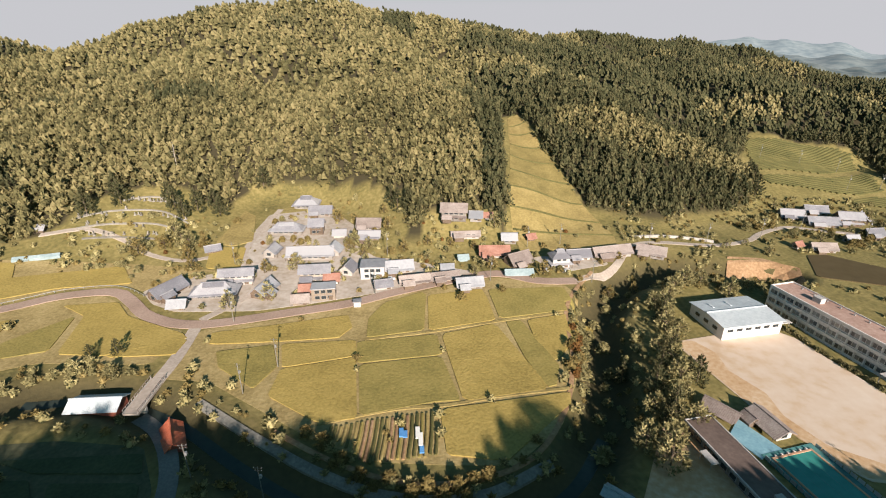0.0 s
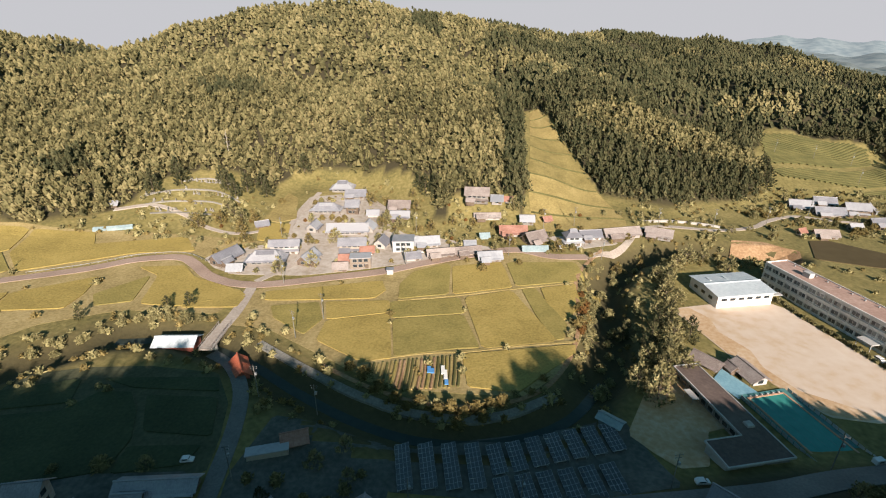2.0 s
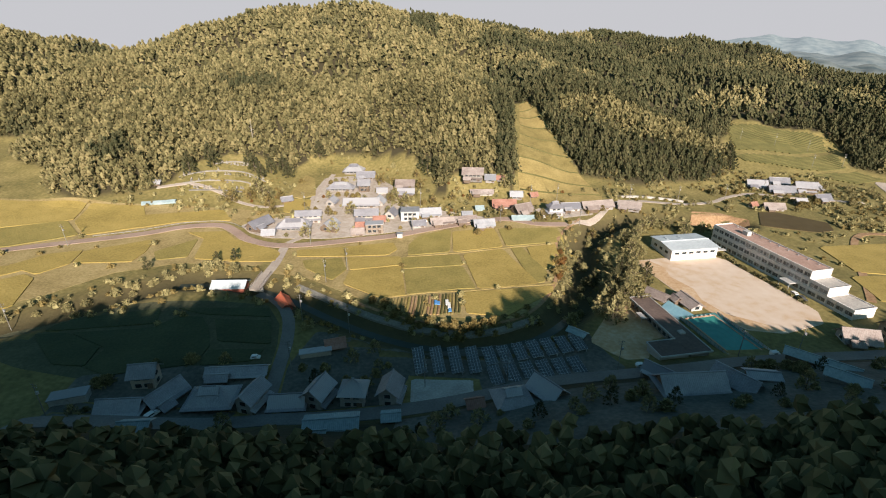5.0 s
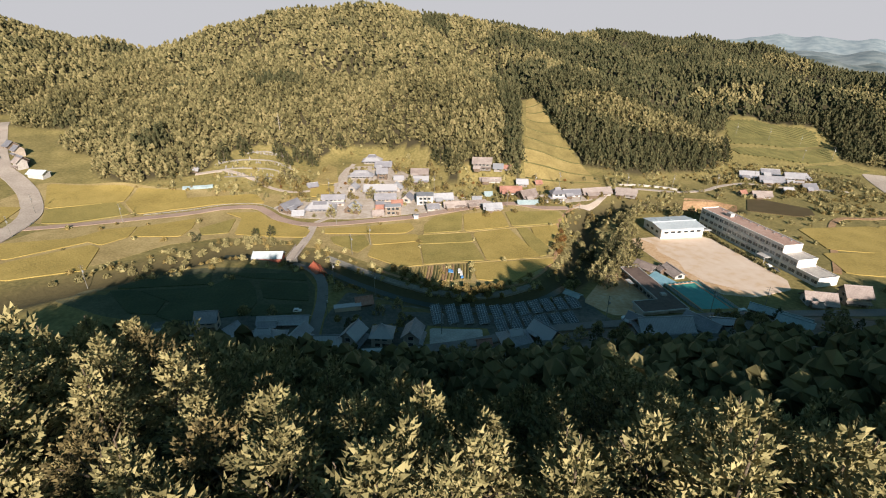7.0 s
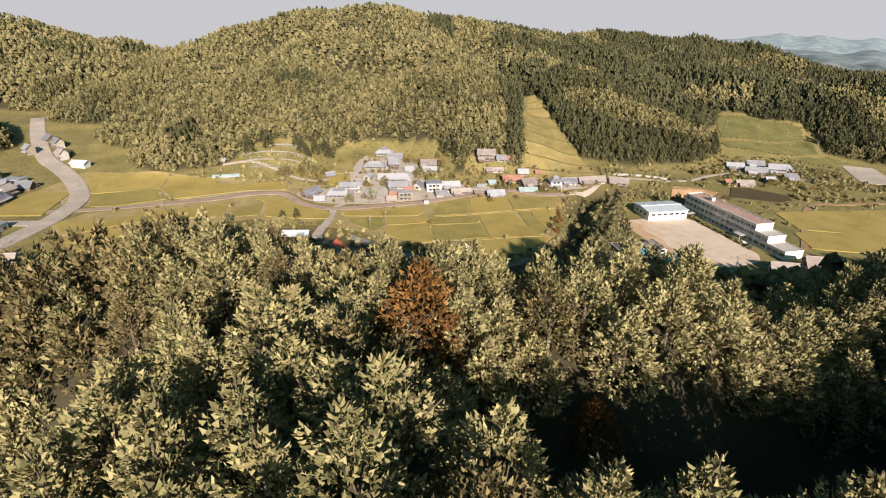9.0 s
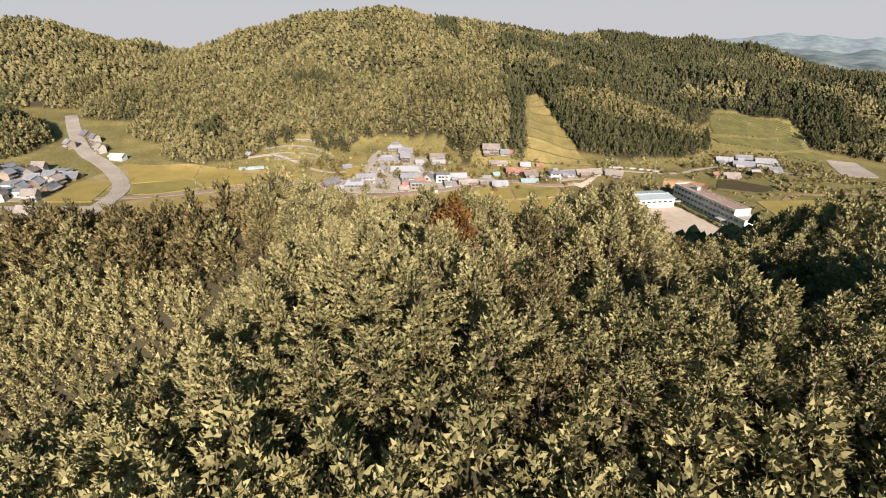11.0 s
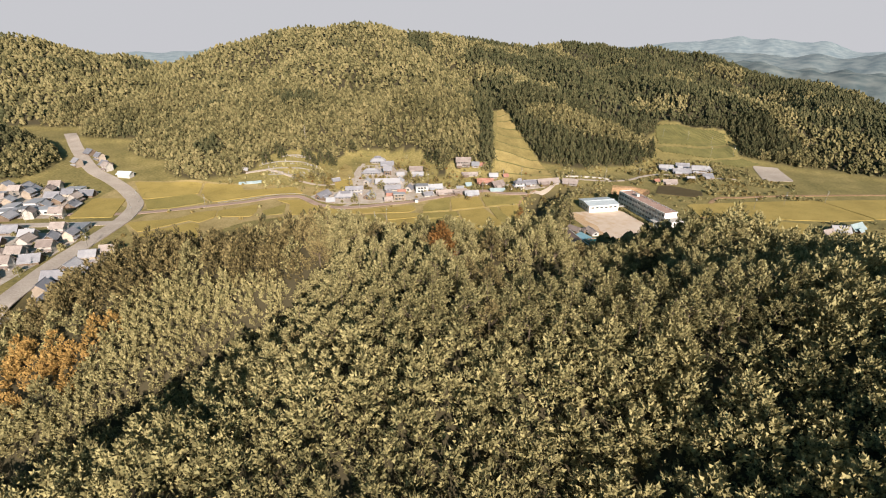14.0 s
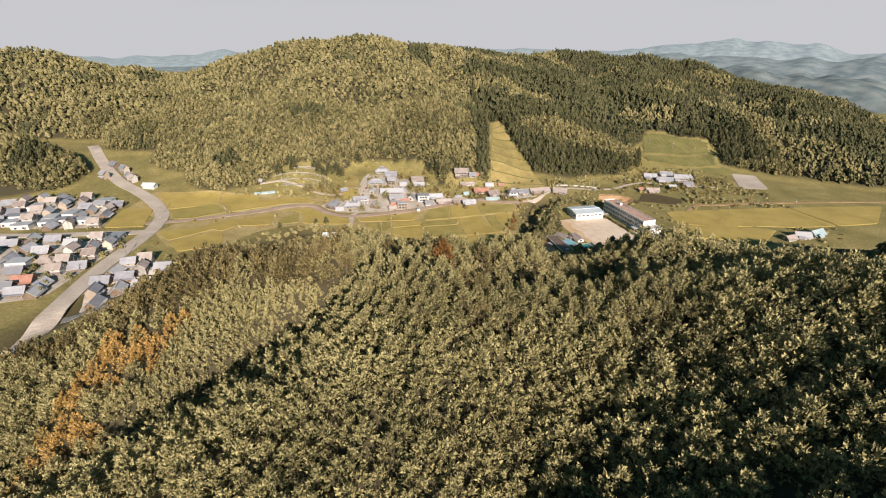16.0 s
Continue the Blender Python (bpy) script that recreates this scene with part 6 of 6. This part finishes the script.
# ---- grave terraces and walls ----
for n, pts in enumerate(([(-190, 232), (-172, 240), (-152, 246), (-136, 242)], [(-184, 226), (-166, 232), (-148, 236), (-132, 232)], [(-172, 248), (-158, 256), (-142, 254)], [(-178, 220), (-160, 224), (-144, 226)])):
    ribbon("stone_terrace_wall", pts, 0.8, 0.5, STONE, "low pale stone wall of the grave terraces", "stone wall", step=2.5, thick=1.6)
first_stone = thing("gravestone", -168, 243, 10, "upright grey family gravestone on a plinth", "gravestone", "gravestones on the terraces")
box("plinth", (1.3, 1.3, 0.45), (0, 0, -0.1), STONE, first_stone)
box("pillar", (0.5, 0.5, 1.3), (0, 0, 0.34), STONE, first_stone)
for k in range(54):
    t = sg.random()
    row = sg.choice((((-188, 234.5), (-138, 245)), ((-182, 229), (-134, 235)), ((-170, 250), (-144, 256.5)), ((-176, 222.5), (-146, 229))))
    px, py = row[0][0] + t * (row[1][0] - row[0][0]), row[0][1] + t * (row[1][1] - row[0][1]) + sg.uniform(-0.8, 0.8)
    copy_thing(first_stone, pose(px, py, level(px, py), 0, 0, sg.uniform(0, 25)))
ribbon("retaining_wall", [(104, 247), (124, 252), (144, 252), (152, 250)], 0.8, 1.4, CONCRETE, "pale concrete retaining wall along the lane", "retaining wall", step=3.0, thick=3.0)
ribbon("greenhouse", [(-200, 203.5), (-190, 206), (-181, 208.5)], 3.0, 1.0, TIN_BLUE, "white plastic greenhouse tunnel in the fields", "greenhouse", step=3.0, thick=1.6, bulge=0.8)


# ---- poles ----
def utility_pole(x, y, h=10.0, turn=0.0):
    ob = thing("utility_pole", x, y, turn, "grey concrete utility pole with crossarms", "utility pole", "utility poles of the valley")
    mesh_part("pole", *limb((0, 0, -0.8), (0, 0, h), 0.16, 0.10, 8), DARK_CONCRETE, ob)
    for z, l in ((h - 0.6, 2.2), (h - 1.5, 1.8)):
        box("crossarm", (l, 0.09, 0.09), (0, 0.14, z), STEEL_DARK, ob)
        for s in (-0.45, 0, 0.45):
            box("insulator", (0.09, 0.09, 0.16), (s * l, 0.14, z + 0.09), WHITE, ob)
    return ob


pole = utility_pole(-58, 139, 12)
box("transformer", (0.6, 0.6, 0.9), (0.4, 0, 8.4), METAL, pole)
for px, py in ((-65, 125), (-46, 88), (-175, 77), (-205, 147), (52, 61), (14, 54), (-13, 53), (96, 69), (-66, 92), (-60, 60), (-122, 30), (-84, 166), (-30, 188), (22, 200), (70, 202), (148, 250), (186, 262), (224, 282), (254, 268), (120, 74), (-246, 118), (-262, 152), (-240, 60), (-252, 20), (-290, 108), (-312, 100), (-300, 128), (262, 396), (290, 388), (316, 380), (300, 346), (330, 352), (252, 172), (288, 188), (330, 196), (-100, 210), (-28, 222), (44, 232), (62, 236), (112, 242)):
    copy_thing(pole, pose(px, py, level(px, py), 0, 0, sg.uniform(-30, 30)))

# ---- cars ----
def car(x, y, turn, paint, label, body_l=3.6, body_w=1.55, van=False):
    ob = thing("car", x, y, turn, label, "car", "parked cars", z=level(x, y) + 0.25)
    l, w = body_l / 2, body_w / 2
    prof = [(-l, 0.3), (l, 0.3), (l, 0.75), (l * 0.55, 0.9)] + ([(l * 0.45, 1.75), (-l, 1.75)] if van else [(l * 0.2, 1.42), (-l * 0.7, 1.42), (-l, 0.95)])
    n = len(prof)
    V = [(px, -w, pz) for px, pz in prof] + [(px, w, pz) for px, pz in prof]
    F = [tuple(range(n)), tuple(range(2 * n - 1, n - 1, -1))] + [(k, k + n, (k + 1) % n + n, (k + 1) % n) for k in range(n)]
    mesh_part("body", V, F, paint, ob)
    for s in (-1, 1):
        box("side_window", (body_l * 0.42, 0.03, 0.38), (-l * 0.2, s * (w + 0.005), 0.95), GLASS, ob)
        for px in (-l * 0.62, l * 0.62):
            wheel = mesh_part("wheel", *limb((0, -0.09, 0), (0, 0.09, 0), 0.29, 0.29, 12), RUBBER, ob, (px, s * (w - 0.08), 0.29))
            mesh_part("rim", *limb((0, -0.1, 0), (0, 0.1, 0), 0.16, 0.16, 8), METAL, wheel)
    box("windscreen", (0.05, body_w * 0.86, 0.46), (l * 0.4, 0, 0.9), GLASS, ob)
    return ob


car(-93, 33.5, 62, CAR_WHITE, "white estate car parked before a house", 4.4, 1.7)
car(-74.5, 65, 8, CAR_WHITE, "white pickup truck at the field's edge", 3.4, 1.5)
car(111, 72.5, 12, CAR_WHITE, "white van driving on the main road", 3.6, 1.5, True)
car(60.5, 63, 6, CAR_WHITE, "white car parked by the nursery", 3.6, 1.5)
car(149, 122, -78, CAR_WHITE, "white car parked before the school", 4.2, 1.7)
car(149.8, 118, -78, CAR_DARK, "dark car parked before the school", 4.2, 1.7)
for px, py, t in ((-262, 66, 80), (-271, 88, 10), (-268, 52, 84), (-300, 86, 6), (-318, 84, 6), (-288, 92, 12), (-50, 196, 10), (-24, 200, 14), (60, 208, 8), (50, 209, 80)):
    car(px, py, t, sg.choice((CAR_WHITE, CAR_WHITE, CAR_DARK)), "small car parked among the houses")

# guard rail along the village road
rail = thing("guard_rail", -150, 186.5, 0, "white guard rail along the village road", "guard rail", z=0)
line = smooth_line([(-200, 159), (-179, 170.5), (-162, 182), (-142, 187), (-128, 181)], 3.0)
for p in line:
    box("rail_post", (0.14, 0.14, 1.0), (p.x + 150, p.y - 186.5, level(p.x, p.y) + 0.1), METAL, rail)
ribbon("rail_beam", [(p.x, p.y) for p in line[::3]], 0.1, 0.95, METAL, step=3.0, thick=0.2, parent=rail)


# ---- woods ----
ROUND = [joined(cloud_crown(s + 100, 4, 4, 2.4, 0.22, 0.46), plume_crown(s + 100, 4, 6, 3, 2.3, 0.08, 0.5, 0.14, 0.08, 0.17)) for s in range(10)]
SPIRES = [joined(cloud_crown(s + 120, 5, 4, 1.5, 0.17, 0.46), plume_crown(s + 120, 5, 6, 3, 1.6, 0.06, 0.5, 0.14, 0.07, 0.14)) for s in range(8)]
FAR_ROUND = [cloud_crown(s + 140, 3, 4, 2.4, 0.29) for s in range(10)]
FAR_SPIRES = [cloud_crown(s + 160, 3, 4, 1.5, 0.26) for s in range(8)]
FULL = [plume_crown(s + 40, 6, 9, 13, 2.1, 0.05, 0.5, 0.19, 0.06, 0.067) for s in range(8)]
YOUNG = [plume_crown(s + 60, 5, 7, 10, 1.8, 0.06, 0.5, 0.22, 0.07, 0.09) for s in range(6)]


def stands(x, y):
    """Where conifers stand rather than broad-leaved trees."""
    return vnoise(x / 60, y / 60, 11) + np.where(x > 20, 0.55, -0.4) > 0.25


# lower slopes of the mountain
x, y = scatter(-480, 420, 180, 440, 5.7)
keep = in_woods(x, y) & (y < 430)
x, y = x[keep], y[keep]
z, s, con = land(x, y), rng.uniform(0.75, 1.3, len(x)), stands(x, y)
b = ~con
plant("broadleaf_slope", ROUND, x[b], y[b], z[b] - 1.2, 8.0 * s[b], 10.4 * s[b], LEAF_FAR, "dense sunlit broad-leaved woods on the lower slopes", "woods")
plant("conifer_slope", SPIRES, x[con], y[con], z[con] - 1, 7.6 * s[con], 12.5 * s[con], CONIFER, "dark stands of tall cedar on the lower slopes", "woods")
# upper slopes and the hills round about
x, y = scatter(-1150, 900, 170, 1120, 7.7)
keep = in_woods(x, y) & (y < 830 + np.clip(x, 0, 260)) & (np.abs(x) < 290 + 0.94 * y) & ~((y < 430) & (x > -480) & (x < 420))
x, y = x[keep], y[keep]
z, s, con, far = land(x, y), rng.uniform(0.7, 1.3, len(x)), stands(x, y), y > 540
b = ~con & ~far
plant("broadleaf_woods", FAR_ROUND, x[b], y[b], z[b] - 1.5, 8.6 * s[b], 11 * s[b], LEAF_FAR, "dense sunlit broad-leaved woods covering the mountainside", "woods")
b = ~con & far
plant("mountain_top_woods", FAR_ROUND, x[b], y[b], z[b] - 1.5, 8.6 * s[b], 11 * s[b], LEAF_FAR, "broad-leaved woods along the mountain top", "woods")
plant("conifer_woods", FAR_SPIRES, x[con], y[con], z[con] - 1, 8.0 * s[con], 12 * s[con], CONIFER, "dark stands of tall cedar on the mountainside", "woods")

# hill under the camera
x, y = scatter(-250, 330, -208, 8, 5.2)
side = gully_side(x, y)
keep = in_woods(x, y, 1.5) & (np.abs(x) < 190 + 0.9 * (y + 300)) & ~((x > -48) & (x < 72) & (y > -134) & (y < -60)) & ((side < -5) | (side > 4) | (x > -38) | (x < -134))
planted = (x < -36) & (x > -106 + 0.4 * (y + 110)) & (side > 0) & (y < -92 - 0.08 * (x + 80))
keep &= ~planted
x, y, side = x[keep], y[keep], side[keep]
z, s = land(x, y), rng.uniform(0.76, 1.2, len(x))
fall = ((x < -97) & (x > -146) & (side > 0) & (y < -102) & (vnoise(x / 9, y / 9, 6) > -0.1)) | ((x > 108) & (x < 152) & (y > -114) & (y < -92) & (vnoise(x / 9, y / 9, 6) > 0))
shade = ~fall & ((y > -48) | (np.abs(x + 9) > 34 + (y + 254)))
mixed = ~fall & ~shade & (x < -46) & (y > -100) & (vnoise(x / 11, y / 11, 16) > -0.45)
b = ~fall & ~shade & ~mixed
plant("hill_woods", FULL, x[b], y[b], z[b] - 1.0, 8.8 * s[b], 11.2 * s[b], LEAF_GREEN, "thick sunlit woods of green trees on the near hill", "woods")
plant("mixed_woods", FULL, x[mixed], y[mixed], z[mixed] - 1.0, 8.4 * s[mixed], 11.2 * s[mixed], RUSSET, "brownish mixed broad-leaved woods on the hill's shoulder", "woods")
# shaded face and outer flanks: simpler crowns, shade put into a darker leaf colour
plant("shaded_woods", [cloud_crown(q + 180, 5, 4, 2.2, 0.23) for q in range(8)], x[shade], y[shade], z[shade] - 1.0, 9.4 * s[shade], 10.4 * s[shade], LEAF_FAR, "woods on the near hill's shaded face, leaf colour darkened for shade", "woods")
plant("autumn_thicket", FULL, x[fall], y[fall], z[fall] - 1.0, 6.8 * s[fall], 8.5 * s[fall], AUTUMN_PALE, "pale orange autumn thicket in the gully", "woods")
# the hill behind the camera
bx, by = scatter(-230, 230, -350, -206, 7.0)
plant("hilltop_woods", FAR_ROUND, bx, by, land(bx, by) - 1.0, rng.uniform(8.5, 11, len(bx)), rng.uniform(8, 10.5, len(bx)), CONIFER, "woods covering the back of the near hill", "woods")
# young plantation on the slope beyond the gully
x, y = scatter(-170, -36, -145, -84, 3.2, 0.25)
side = gully_side(x, y)
keep = in_woods(x, y, 1.5) & (x < -46) & (side > 3.5) & (x > -106 + 0.4 * (y + 110)) & (y < -92 - 0.08 * (x + 80))
x, y = x[keep], y[keep]
z, s = land(x, y), rng.uniform(0.85, 1.15, len(x))
plant("young_plantation", YOUNG, x, y, z - 0.6, 5.0 * s, 7.6 * s, LEAF_GREEN, "dense young planted trees on the sunlit slope", "woods")

# shrubs and rough growth between houses, on banks and slopes
x, y = scatter(-235, 330, 84, 330, 3.4)
free = wooded(x, y) < 9
for plot in PLOTS:
    free &= ~inside(x, y, plot)
for hx, hy, hr in HOUSES:
    free &= np.hypot(x - hx, y - hy) > hr
for ob in [o for o in scene.objects if o.name.startswith("road_")]:
    co = np.empty(len(ob.data.vertices) * 3, np.float32)
    ob.data.vertices.foreach_get("co", co)
    mid = co.reshape(-1, 3)[2::5]
    free &= np.min(np.hypot(x[:, None] - mid[:, 0], y[:, None] - mid[:, 1]), axis=1) > 4.2
for ob in [o for o in scene.objects if o.name in ("school_ground", "pond", "nursery_yard", "swimming_pool", "bare_earth_lot", "gravel_lot")]:
    bb = [ob.matrix_world @ Vector(c) for c in ob.bound_box]
    free &= ~((x > min(c.x for c in bb) - 3) & (x < max(c.x for c in bb) + 3) & (y > min(c.y for c in bb) - 3) & (y < max(c.y for c in bb) + 3))
for plot in TEA_PLOTS:
    free &= ~inside(x, y, plot)
free &= ~((x > 86) & (x < 184) & (y > 66) & (y < 196)) & ~((x > 36) & (x < 100) & (y > 224))
bank = np.exp(-((river_gap(x, y) - 9) / 5) ** 2)
chance = 0.05 + 0.55 * bank + 0.30 * ((y > 196) & (x < 120)) * (vnoise(x / 14, y / 14, 8) > 0) + 0.5 * (y > 196) * (x > 90) * (vnoise(x / 18, y / 18, 18) > -0.2)
free &= (rng.random(len(x)) < chance) & (river_gap(x, y) > 5)
x, y = x[free], y[free]
s = rng.uniform(0.6, 1.5, len(x))
SHRUBS = [dome_crown(s0 + 80, 16, 3, 0.34, 2.6, 0.02, 0.5, 5) for s0 in range(6)]
dry = rng.random(len(x)) < 0.4
plant("green_shrubs", SHRUBS, x[~dry], y[~dry], land(x[~dry], y[~dry]) - 0.2, 2.6 * s[~dry], 2.0 * s[~dry], LEAF_GREEN, "green shrubs along banks and garden edges", "shrubs")
plant("dry_shrubs", SHRUBS, x[dry], y[dry], land(x[dry], y[dry]) - 0.2, 2.2 * s[dry], 1.5 * s[dry], YELLOW, "dry yellow scrub along banks and garden edges", "shrubs")
